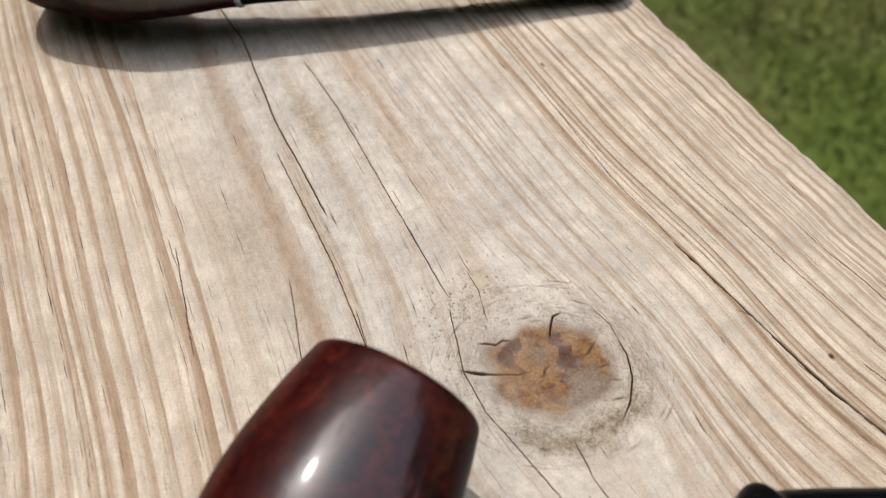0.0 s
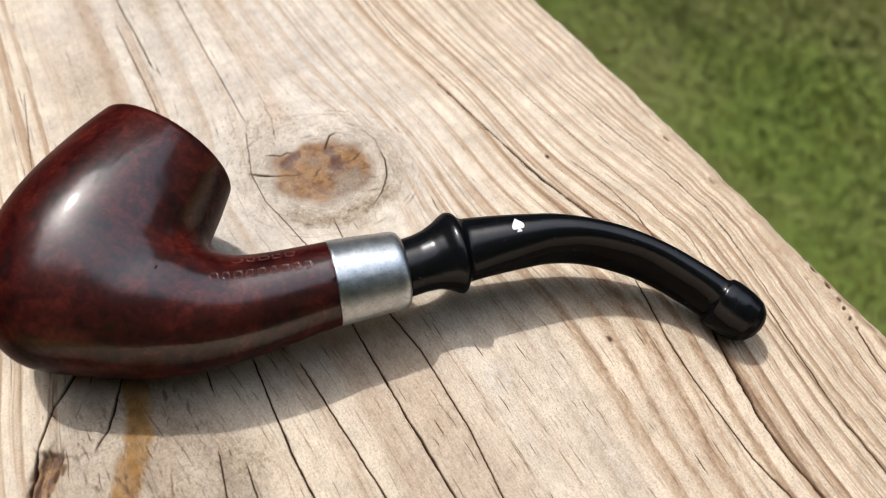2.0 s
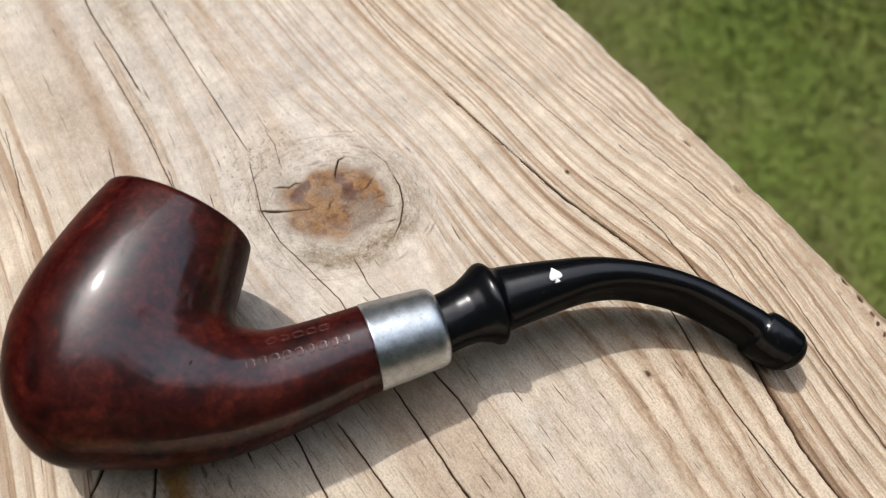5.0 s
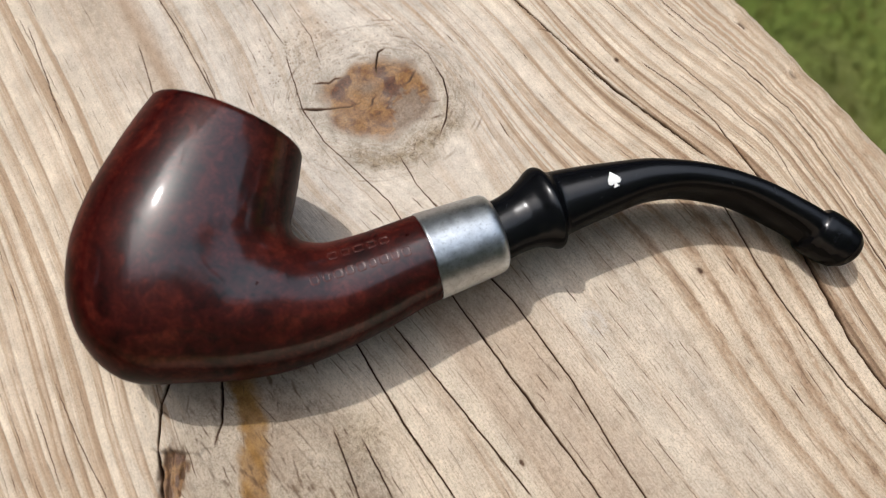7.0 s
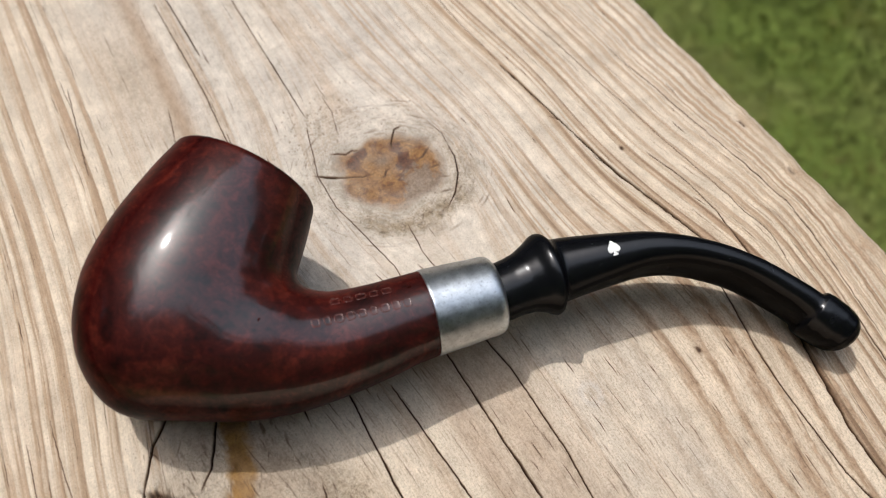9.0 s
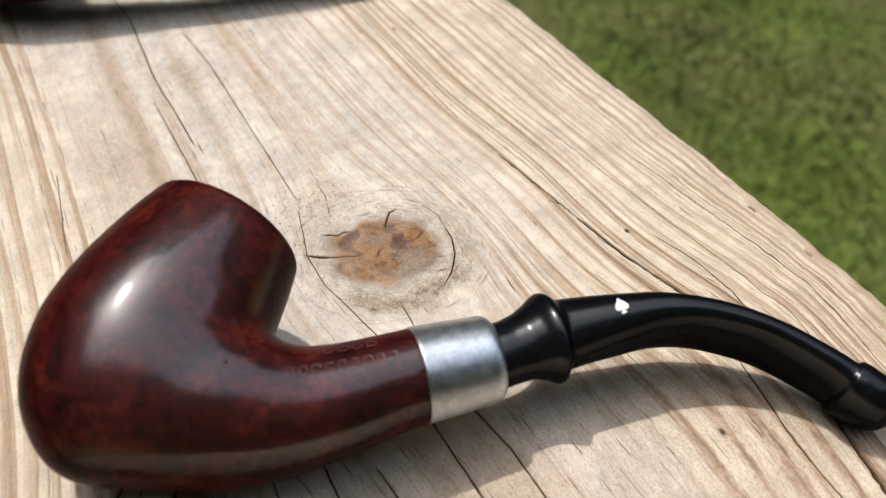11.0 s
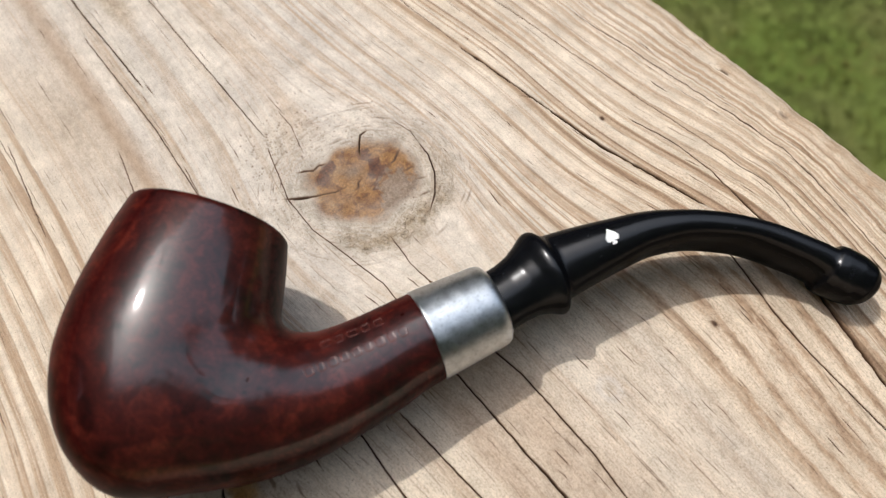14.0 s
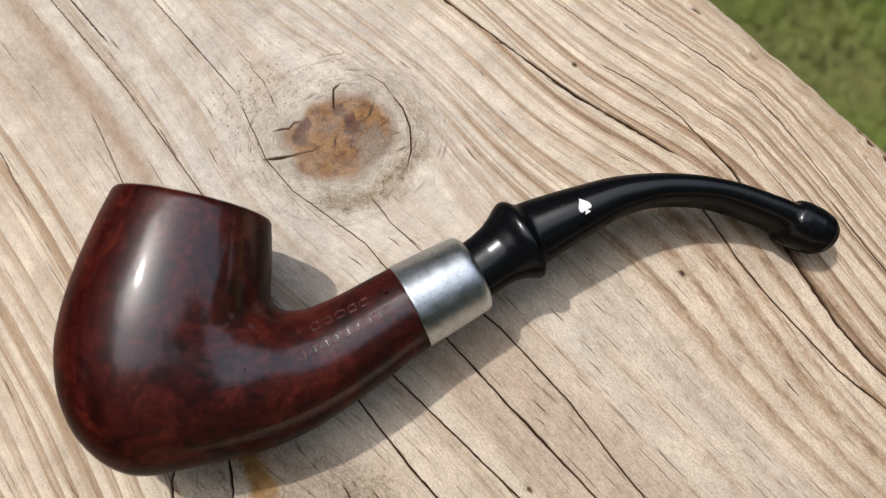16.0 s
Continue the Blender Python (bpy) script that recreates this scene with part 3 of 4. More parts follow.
    def score(deep, half, points, dark=1.0):
        p = np.array(points)
        rows = np.flatnonzero((s > p[:, 0].min() - 3) & (s < p[:, 0].max() + 3))
        if not len(rows):
            return
        cols = np.flatnonzero((w_sec > p[:, 1].min() - 3) & (w_sec < p[:, 1].max() + 3) & (z_sec > -4.6))
        at = np.ix_(rows, cols)
        a, b = S[at], W[at]
        seed = rng.uniform(0, 90)
        b = b + 0.09 * value_noise(a / 4.5, a * 0, seed) + 0.07 * value_noise(a / 1.1, a * 0, seed + 3) + 0.04 * value_noise(a / 0.4, a * 0, seed + 5)
        d, u, length = near_line(a, b, points)
        taper = np.clip(np.minimum(u, 1 - u) * length / 6, 0, 1) ** 0.6
        taper = taper * (0.68 + 0.35 * value_noise(a / 4, a * 0, seed + 7) + 0.25 * value_noise(a / 1.3, a * 0, seed + 9))
        run = np.abs(p[-1] - p[0])
        wide = np.maximum(0.62 * half * taper, max(0.13 if dark == 1.0 else 0.09, 0.32 * run[1] / (run.sum() + 1e-6)))
        line = np.exp(-(d / wide) ** 3) * np.clip(taper * 2.2, 0, 1)
        crack[at] = np.maximum(crack[at], dark * line)
        depth[at] = np.maximum(depth[at], deep * line * taper)

    def dot(s0, w0, radius, dark):
        at = np.ix_(np.flatnonzero(np.abs(s - s0) < 3 * radius), np.flatnonzero((np.abs(w_sec - w0) < 3 * radius) & (z_sec > -4.6)))
        line = np.exp(-(((S[at] - s0) / radius) ** 2 + ((W[at] - w0) / radius) ** 2))
        crack[at] = np.maximum(crack[at], dark * line)
        depth[at] = np.maximum(depth[at], 0.15 * line)

    for deep, half, *points in CHECKS:
        score(deep, half, points, 1.0 if half >= 0.2 else 0.8 if half >= 0.17 else 0.66 if half > 0.165 else 0.55)
    # hairline checks in strings that follow the grain
    for _ in range(125):
        at, w1 = rng.uniform(-232, 60), rng.uniform(LEFT_EDGE + 4, RIGHT_EDGE - 4)
        strong = rng.uniform(0.45, 1.0)
        for _ in range(rng.integers(3, 22)):
            length, line = rng.uniform(2.0, 11.0), []
            sideways = rng.normal(0, 0.25)
            for _ in range(4):
                line.append((at, w1 + sideways))
                slope = (bulge(at + 1, w1) - bulge(at - 1, w1)) / 2
                at, w1 = at + length / 3, w1 + slope * length / 3
            at += rng.uniform(0.2, 2.5)
            if at > 88 or math.hypot(at - KNOT[0], w1 - KNOT[1]) < 15:
                break
            score(rng.uniform(0.05, 0.2), rng.uniform(0.11, 0.16), line, rng.uniform(0.45, 0.95) * strong * (0.45 if at < -15 and w1 > 60 else 0.66))
    wrinkle = ramp01(value_noise(S / 2.4, W / 0.5, 81) + 0.5 * value_noise(S / 1.0, W / 0.28, 82), 0.4, 1.0) * ramp01(value_noise(S / 7, W / 5, 83), -0.3, 0.4)
    np.maximum(crack, 0.34 * wrinkle * np.clip(in_2 + 0.7 * fuzz, 0, 1), out=crack)
    # short open pores, thickest on the near half
    for _ in range(260):
        at, w1 = rng.uniform(-40, 75) if rng.random() < 0.75 else rng.uniform(-200, -40), rng.uniform(16, 128)
        if math.hypot(at - KNOT[0], w1 - KNOT[1]) > 16:
            length = rng.uniform(1.0, 5.5)
            slope = (bulge(at + 1, w1) - bulge(at - 1, w1)) / 2
            score(rng.uniform(0.05, 0.2), rng.uniform(0.13, 0.2), [(at, w1), (at + length / 2, w1 + slope * length / 2 + rng.normal(0, 0.08)), (at + length, w1 + slope * length)], rng.uniform(0.4, 0.85))
    # short wavy cracks in the grey end grain of the second knot
    for _ in range(100):
        s0, w0 = rng.normal(-4, 17), rng.normal(-4, 9)
        if abs(w0 + 4) < 19 and -38 < s0 < 60:
            turn_0, length = rng.normal(0.15, 0.35), rng.uniform(1.0, 4.5)
            score(0.2, rng.uniform(0.1, 0.17), [(s0, w0), (s0 + length * math.cos(turn_0) * 0.5, w0 - length * math.sin(turn_0) * 0.5 + rng.normal(0, 0.2)), (s0 + length * math.cos(turn_0), w0 - length * math.sin(turn_0))], rng.uniform(0.3, 0.75))
    # pores round the knot
    for k in range(330):
        a0, r0, span = rng.uniform(0, 2 * math.pi), rng.uniform(10.8, 20), rng.uniform(0.04, 0.3)
        if k > 110:
            a0, r0, span = rng.normal(-0.75, 0.75), rng.normal(14.8, 1.9), rng.uniform(0.04, 0.2)
        arc = [(r0 * 1.17 * math.cos(a0 + span * k / 4), r0 * 0.97 * math.sin(a0 + span * k / 4)) for k in range(5)]
        score(0.1, rng.uniform(0.16, 0.3), [(KNOT[0] + 0.49 * x + 0.872 * y, KNOT[1] + 0.872 * x - 0.49 * y) for x, y in arc], rng.uniform(0.08, 0.34))
    for _ in range(110):
        s0, w0 = rng.normal(-78.5, 3.6), rng.normal(50.5, 5.5)
        dot(s0, w0, rng.uniform(0.13, 0.24), rng.uniform(0.12, 0.42))
    for _ in range(260):
        a0, r0 = rng.uniform(0, 2 * math.pi), rng.uniform(10.5, 22)
        s0, w0 = KNOT[0] - abs(r0 * math.cos(a0)) * rng.choice([1, 1, 1, -0.7]), KNOT[1] + r0 * math.sin(a0) - 3
        dot(s0, w0, rng.uniform(0.11, 0.2), rng.uniform(0.1, 0.35))
    # rotten pocket beside the second knot, and two insect specks
    along_pit = 0.83 * (S + 14.5) - 0.56 * (W + 18.3)
    across_pit = 0.56 * (S + 14.5) + 0.83 * (W + 18.3)
    hole = np.exp(-((along_pit / 6.5) ** 2 + (across_pit / 2.9) ** 2)) * (0.9 + 0.3 * value_noise(along_pit / 2.5, across_pit / 0.9, 23) + 0.2 * value_noise(along_pit / 1.0, across_pit / 0.5, 24))
    splinter = value_noise(along_pit / 3.5, across_pit / 0.55, 27) + 0.5 * value_noise(along_pit / 1.2, across_pit / 0.3, 28)
    depth = np.maximum(depth, ramp01(hole, 0.25, 0.7) * (0.9 + 0.9 * ramp01(splinter, -0.2, 0.6)))
    resin = np.maximum(resin * (1 - ramp01(hole, 0.2, 0.5)), 0.0)
    core = np.maximum(core, 0.9 * ramp01(hole, 0.3, 0.6))
    pith = pith * (1 - 0.85 * ramp01(hole, 0.2, 0.5))
    rust = np.maximum(rust * ramp01(-S, 40, 44), ramp01(hole, 0.3, 0.6) * ramp01(value_noise(along_pit / 2.2, across_pit / 0.8, 29), -0.1, 0.5))
    crack = np.maximum(crack, 0.45 * ramp01(hole, 0.35, 0.7) * ramp01(splinter, 0.1, 0.6))
    for a0, b0, r0 in ((-34.5, 102.1, 0.55), (11.8, 84.6, 0.62), (-126.9, 98.2, 0.45), (20.0, 33.6, 0.55)):
        crack = np.maximum(crack, 0.8 * np.exp(-(((S - a0) / r0) ** 2 + ((W - b0) / (r0 * 0.7)) ** 2)))
    rough_patch = np.clip(in_2 + 0.35 * around + 0.9 * moon, 0, 1)
    gnarl = 0.35 * around + 0.9 * moon + 0.5 * np.exp(-((S + 78.5) / 6) ** 2 - ((W - 50.5) / 8) ** 2) + 0.55 * in_2 + 0.9 * grime
    lift = 0.16 * late - depth + 0.10 * value_noise(S / 9, flow / 1.6, 25) + 0.25 * in_2 * value_noise(S / 3, W / 3, 26) - 0.35 * np.exp(-((dk - 10.5) / 2.2) ** 2)
    # a ragged ledge where a flake of the second knot has broken off
    brink = np.interp(W, (-19, -17.6, -14.2, -11.5, -7.9, -6), (-21, -19.6, -16.5, -15.4, -14.5, -13.8)) + 0.8 * value_noise(W / 1.3, W * 0, 75) + 0.35 * value_noise(W / 0.45, W * 0, 76)
    lift = lift + 0.55 * (1 - ramp01(S - brink, -0.2, 0.25)) * ramp01(S, -31, -21) * ramp01(W, -20, -17) * (1 - ramp01(W, -9, -5))
    Zout = Z + np.where(top, lift + mound(S, W), 0)
    n, c = S.shape
    verts = np.stack([S, shown, Zout], -1).reshape(-1, 3) / 1000
    faces = grid_faces(n, c, True)[:, ::-1]
    me = bpy.data.meshes.new("plank")
    ends = [list(range(c)), list(range((n - 1) * c, n * c))[::-1]]
    me.from_pydata(verts, [], faces.tolist() + ends)
    me.materials.append(WOOD)
    me.polygons.foreach_set("use_smooth", [True] * len(faces) + [False, False])
    for name, values in (("flow", flow), ("along", S), ("late", late), ("crack", crack), ("grey", grey), ("resin", resin), ("core", core), ("rough_patch", rough_patch), ("tan", tan), ("pale_and_sheen", pale_and_sheen), ("stain", stain), ("smooth", ramp01(-S, -8, 35)), ("pith", pith), ("rust", rust), ("gnarl", gnarl)):
        layer = me.attributes.new(name, "FLOAT", "POINT")
        v = values if name in ("flow", "along") else np.clip(values, 0, 1) * np.where(top, 1, 0 if name not in ("late",) else 1)
        layer.data.foreach_set("value", v.astype(np.float32).ravel())
    me.update()
    ob = new("wooden_plank", me)
    ob.matrix_world = pose(0, 0, 0, 0, 0, PLANK_TURN)
    return tagged(ob, "weathered pine plank with brown knot, cracks and worn edge", "plank")


plank = build_plank()


def on_plank(s, w, z=0.0):
    a = radians(PLANK_TURN)
    return Vector(((s * math.cos(a) - w * math.sin(a)) / 1000, (s * math.sin(a) + w * math.cos(a)) / 1000, z / 1000))


GROUND = -0.80


def support_post(s):
    bm = bmesh.new()
    bmesh.ops.create_cube(bm, size=1.0, matrix=Matrix.Diagonal((0.089, 0.089, -GROUND - THICK / 1000, 1)))
    bmesh.ops.bevel(bm, geom=bm.edges[:], offset=0.004, segments=2, affect="EDGES")
    me = bpy.data.meshes.new("support_post")
    bm.to_mesh(me)
    bm.free()
    me.materials.append(POST)
    ob = new("support_post", me)
    p = on_plank(s, 41)
    ob.matrix_world = pose(p.x, p.y, (GROUND - THICK / 1000) / 2, 0, 0, PLANK_TURN)
    return tagged(ob, "square weathered timber post under the plank", "post", "posts under the plank")


POST = plain("post timber", (0.36, 0.30, 0.24), 0.85, 0.3, 40.0)
support_post(-120)
support_post(-760)

# ---- pipes ----
PIPE_O = Vector((0.026343, 0.035296, 0.015791))
PIPE_R = Matrix(((0.9653, -0.2386, 0.1062), (0.2543, 0.9514, -0.1737), (-0.0595, 0.1947, 0.9791)))
RIM, BOWL_ANGLE = np.array((-24.96, 34.32)), 0.693
AXIS = np.array((math.sin(BOWL_ANGLE), math.cos(BOWL_ANGLE)))
# bowl profile: depth below the rim and radius
BOWL = np.array([(0.0, 0.0), (0.0, 12.6), (0.25, 13.4), (0.8, 13.9), (6, 15.1), (12, 16.15), (18, 16.9), (24, 17.1), (30, 16.5), (36, 14.3), (41, 10.9), (44.5, 6.9), (46.6, 3.2), (47.3, 0.0)])


def smooth_min(a, b, k):
    h = np.clip(0.5 + 0.5 * (b - a) / k, 0, 1)
    return b * (1 - h) + a * h - k * h * (1 - h)


def spline(points, n):
    """Points along a smooth line through the given ones."""
    p = np.array(points, float)
    q = np.vstack([2 * p[0] - p[1], p, 2 * p[-1] - p[-2]])
    out = []
    for i in range(len(p) - 1):
        t = np.linspace(0, 1, n, endpoint=False)[:, None]
        a, b, c, d = q[i:i + 4]
        out.append(0.5 * (2 * b + (c - a) * t + (2 * a - 5 * b + 4 * c - d) * t * t + (3 * b - a - 3 * c + d) * t ** 3))
    return np.vstack([*out, p[-1:]])


_prof = np.vstack([BOWL[:3], spline(BOWL[3:], 8)])
_mid = 22.0
_polar = np.array([(math.atan2(r, s - _mid), math.hypot(r, s - _mid)) for s, r in _prof])[::-1]
# shank: p, q and radius from the ferrule back into the heel
_shank = spline([(1, 0, 7.87), (-5, -0.3, 8.15), (-10, -0.75, 8.6), (-15, -0.95, 9.1), (-20, -0.75, 9.8), (-26, 0.5, 11.3), (-32, 3.2, 13.3), (-38, 6.2, 14.6), (-44, 9.0, 15.1)], 5)
SHANK, SHANK_R = _shank[:, :2], _shank[:, 2]


def body_field(x):
    """Below zero inside the briar (bowl and shank), in millimetres; x: rows of p, q, r."""
    pq = x[:, :2] - RIM
    depth = -(pq @ AXIS)
    side = pq @ np.array((AXIS[1], -AXIS[0]))
    rho = np.hypot(side, x[:, 2])
    reach = np.hypot(rho, depth - _mid)
    bowl = reach - np.interp(np.arctan2(rho, depth - _mid), _polar[:, 0], _polar[:, 1])
    shank = np.full(len(x), 1e9)
    for c, r in zip(SHANK, SHANK_R):
        shank = np.minimum(shank, np.sqrt((x[:, 0] - c[0]) ** 2 + (x[:, 1] - c[1]) ** 2 + x[:, 2] ** 2) - r)
    f = smooth_min(bowl, shank, 3.0)
    f = np.maximum(f, x[:, 0])
    f = np.maximum(f, -depth)
    hole = np.where(depth < 30, rho - 9.4, np.hypot(rho, depth - 30) - 9.4)
    return np.maximum(f, -hole)


def field_mesh(field, low, high, step):
    """Surface nets: a quad mesh on the zero of a field."""
    axes = [np.arange(a, b + step, step) for a, b in zip(low, high)]
    n = [len(a) for a in axes]
    pts = np.stack(np.meshgrid(*axes, indexing="ij"), -1).reshape(-1, 3)
    v = field(pts).reshape(n)
    inside = v < 0
    cells = np.zeros([k - 1 for k in n], int)
    for dx in (0, 1):
        for dy in (0, 1):
            for dz in (0, 1):
                cells += inside[dx:n[0] - 1 + dx, dy:n[1] - 1 + dy, dz:n[2] - 1 + dz]
    mixed = (cells > 0) & (cells < 8)
    number = np.full(mixed.shape, -1)
    number[mixed] = np.arange(mixed.sum())
    where = np.argwhere(mixed)
    verts = np.array(low) + (where + 0.5) * step
    for _ in range(5):
        f = field(verts)
        g = np.stack([(field(verts + e) - field(verts - e)) / 0.2 for e in np.eye(3) * 0.1], -1)
        move = -f[:, None] * g / np.maximum((g ** 2).sum(1), 0.2)[:, None]
        verts = verts + np.clip(move, -step * 0.6, step * 0.6)
    quads = []
    for axis in range(3):
        a = np.moveaxis(inside, axis, 0)
        num = np.moveaxis(number, axis, 0)
        change = a[:-1] != a[1:]
        i, j, k = np.nonzero(change[:, 1:-1, 1:-1])
        j, k = j + 1, k + 1
        q = np.stack([num[i, j - 1, k - 1], num[i, j, k - 1], num[i, j, k], num[i, j - 1, k]], -1)
        out = a[i, j, k] != (axis == 1)
        q[~out] = q[~out][:, ::-1]
        quads.append(q)
    quads = np.vstack(quads)
    return verts, quads[(quads >= 0).all(1)]


def lathe(profile, segments=72):
    """A ring mesh about the p axis from rows of p and radius."""
    a = np.linspace(0, 2 * math.pi, segments, endpoint=False)
    v = np.array([(p, r * math.cos(t), r * math.sin(t)) for p, r in profile for t in a])
    return v, grid_faces(len(profile), segments, True)


# centre line of the stem: p, q
BIT = [(13.1, 0.0), (24.8, 1.1), (37.2, 0.3), (44.3, -0.75), (52.5, -3.75), (61.0, -9.15), (67.9, -16.0), (71.2, -20.0), (77.0, -27.4)]
# the stem arches off the board between collar and mouthpiece
ARCH = [(13, 0.0), (25, 0.3), (37, 0.75), (46, 0.9), (56, 0.7), (68, 0.15), (72, 0.0)]


def stem_sections(line, start, collar):
    """Stations of the stem: centre, in-plane normal, half thickness and half width."""
    c = spline(line, 60)
    run = np.r_[0, np.cumsum(np.hypot(*np.diff(c, axis=0).T))]
    total = run[-1]
    stations = np.unique(np.r_[np.linspace(0, 16, 60), np.linspace(16, total - 12, 60), np.linspace(total - 12, total, 60)])
    p, q = np.interp(stations, run, c[:, 0]), np.interp(stations, run, c[:, 1])
    d = np.stack([np.gradient(p, stations), np.gradient(q, stations)], -1)
    d /= np.linalg.norm(d, axis=1)[:, None]
    n = np.stack([-d[:, 1], d[:, 0]], -1)
    e = total - 10.2
    thick = np.array([(0, 5.5), (3.5, 5.55), (6.0, 5.9), (8.2, 6.8), (9.6, 7.7), (10.4, 8.0), (11.2, 7.75), (11.9, 6.7), (12.6, 6.1), (16, 5.9), (22, 5.45), (30, 4.7), (40, 3.75), (50, 3.1), (60, 2.75), (e - 0.6, 2.75), (e, 2.9), (e + 0.5, 3.9), (e + 2, 4.3), (e + 5, 4.35), (e + 7.5, 3.95), (e + 9.0, 3.0), (e + 9.9, 1.7), (total, 0.05)])
    width = np.array([(0, 5.5), (3.5, 5.55), (6.0, 5.9), (8.2, 6.8), (9.6, 7.7), (10.4, 8.0), (11.2, 7.75), (11.9, 6.8), (12.6, 6.4), (16, 6.3), (30, 6.3), (45, 6.5), (60, 6.4), (e - 0.6, 6.2), (e, 6.3), (e + 0.5, 6.6), (e + 2, 6.7), (e + 5, 6.5), (e + 7.5, 5.8), (e + 9.0, 4.4), (e + 9.9, 2.6), (total, 0.1)])
    if not collar:
        thick = np.array([(0, 7.6), (4, 7.2), (22, 6.2), (50, 5.1), (70, 4.6), (e, 4.4), (e + 0.6, 5.0), (e + 6, 4.8), (e + 9, 3.0), (total, 0.05)])
        width = np.array([(0, 7.6), (4, 7.2), (22, 6.2), (50, 4.8), (70, 3.6), (e, 3.2), (e + 0.6, 4.0), (e + 6, 3.8), (e + 9, 2.4), (total, 0.05)])
    a, b = np.interp(stations, thick[:, 0], thick[:, 1]), np.interp(stations, width[:, 0], width[:, 1])
    if collar:
        # flattened towards the mouthpiece: thinner in the plane of the bend, wider across it
        flat = a * np.interp(stations, (13, 22, 36, 48, e - 4, e), (1.0, 0.9, 0.75, 0.75, 0.93, 1.0))
        a, b = flat, np.sqrt(b ** 2 + (a ** 2 - flat ** 2) / 0.7)
    blend = lambda v: np.convolve(np.r_[v[0], v, v[-1]], (0.25, 0.5, 0.25), "valid")
    return stations, np.stack([p, q], -1), n, blend(a), blend(b)


def stem_mesh(line, start=13.0, collar=True, segments=56):
    st, c, n, a, b = stem_sections(line, start, collar)
    t = np.linspace(0, 2 * math.pi, segments, endpoint=False)
    power = np.interp(st, [0, 14, 45, st[-1] - 11, st[-1] - 8, st[-1]], [1.0, 1.0, 0.72, 0.72, 0.85, 1.0])
    verts = []
    for ci, ni, ai, bi, k in zip(c, n, a, b, power):
        x = np.sign(np.cos(t)) * np.abs(np.cos(t)) ** k * ai
        y = np.sign(np.sin(t)) * np.abs(np.sin(t)) ** k * bi
        verts.append(np.stack([ci[0] + ni[0] * x, ci[1] + ni[1] * x, y], -1))
    v = np.vstack(verts)
    return v, grid_faces(len(st), segments, True).tolist() + [list(range(segments))[::-1], list(range(len(v) - segments, len(v)))]


def make_pipe(name, matrix, briar_material, ferrule_length=13.4, collar=True, line=BIT, sag=()):
    """A bent tobacco pipe lying on its side: briar body, metal ferrule, black stem."""
    pipe = new(name)
    pipe.empty_display_size = 0.02
    pipe.matrix_world = matrix
    v, f = field_mesh(body_field, (-66, -22, -20), (2.5, 52, 20), 0.55)
    body = mesh_object("bowl_and_shank", v / 1000, f.tolist(), briar_material, pipe, "polished mottled briar bowl and shank")
    L = ferrule_length
    if L > 5:
        prof = [(-0.1, 7.6), (-0.1, 8.02), (0.15, 8.12), (0.5, 8.08), (3, 7.95), (6, 7.8), (9, 7.6), (10.8, 7.5), (11.6, 7.48), (12.4, 7.35), (13.0, 7.0), (13.35, 6.45), (13.4, 6.0), (13.3, 5.6), (12.0, 5.4)]
    else:
        prof = [(-0.1, 7.6), (-0.1, 8.05), (0.2, 8.2), (L - 0.3, 8.15), (L, 7.9), (L, 7.0), (L - 0.4, 6.8)]
    prof = np.array(prof)
    v, f = lathe(prof)
    v[:, 1:] *= (1 + 0.006 * value_noise(v[:, 0] / 3, np.arctan2(v[:, 2], v[:, 1]) * 3, 31))[:, None]
    mesh_object("ferrule", v / 1000, f[:, ::-1].tolist(), METAL, pipe, "worn silver metal ferrule band")
    v, f = stem_mesh(line, L, collar)
    if sag:
        v[:, 2] += np.interp(v[:, 0], *zip(*sag))
    stem = mesh_object("stem", v / 1000, f, BLACK, pipe, "glossy black mouthpiece stem")
    return pipe, body, stem, line


PIPE_M = Matrix.Translation(PIPE_O) @ PIPE_R.to_4x4()
pipe, body, stem, line = make_pipe("tobacco_pipe", PIPE_M, BRIAR, sag=ARCH)
tagged(pipe, "bent red-brown tobacco pipe with silver ferrule, on the plank", "tobacco pipe")


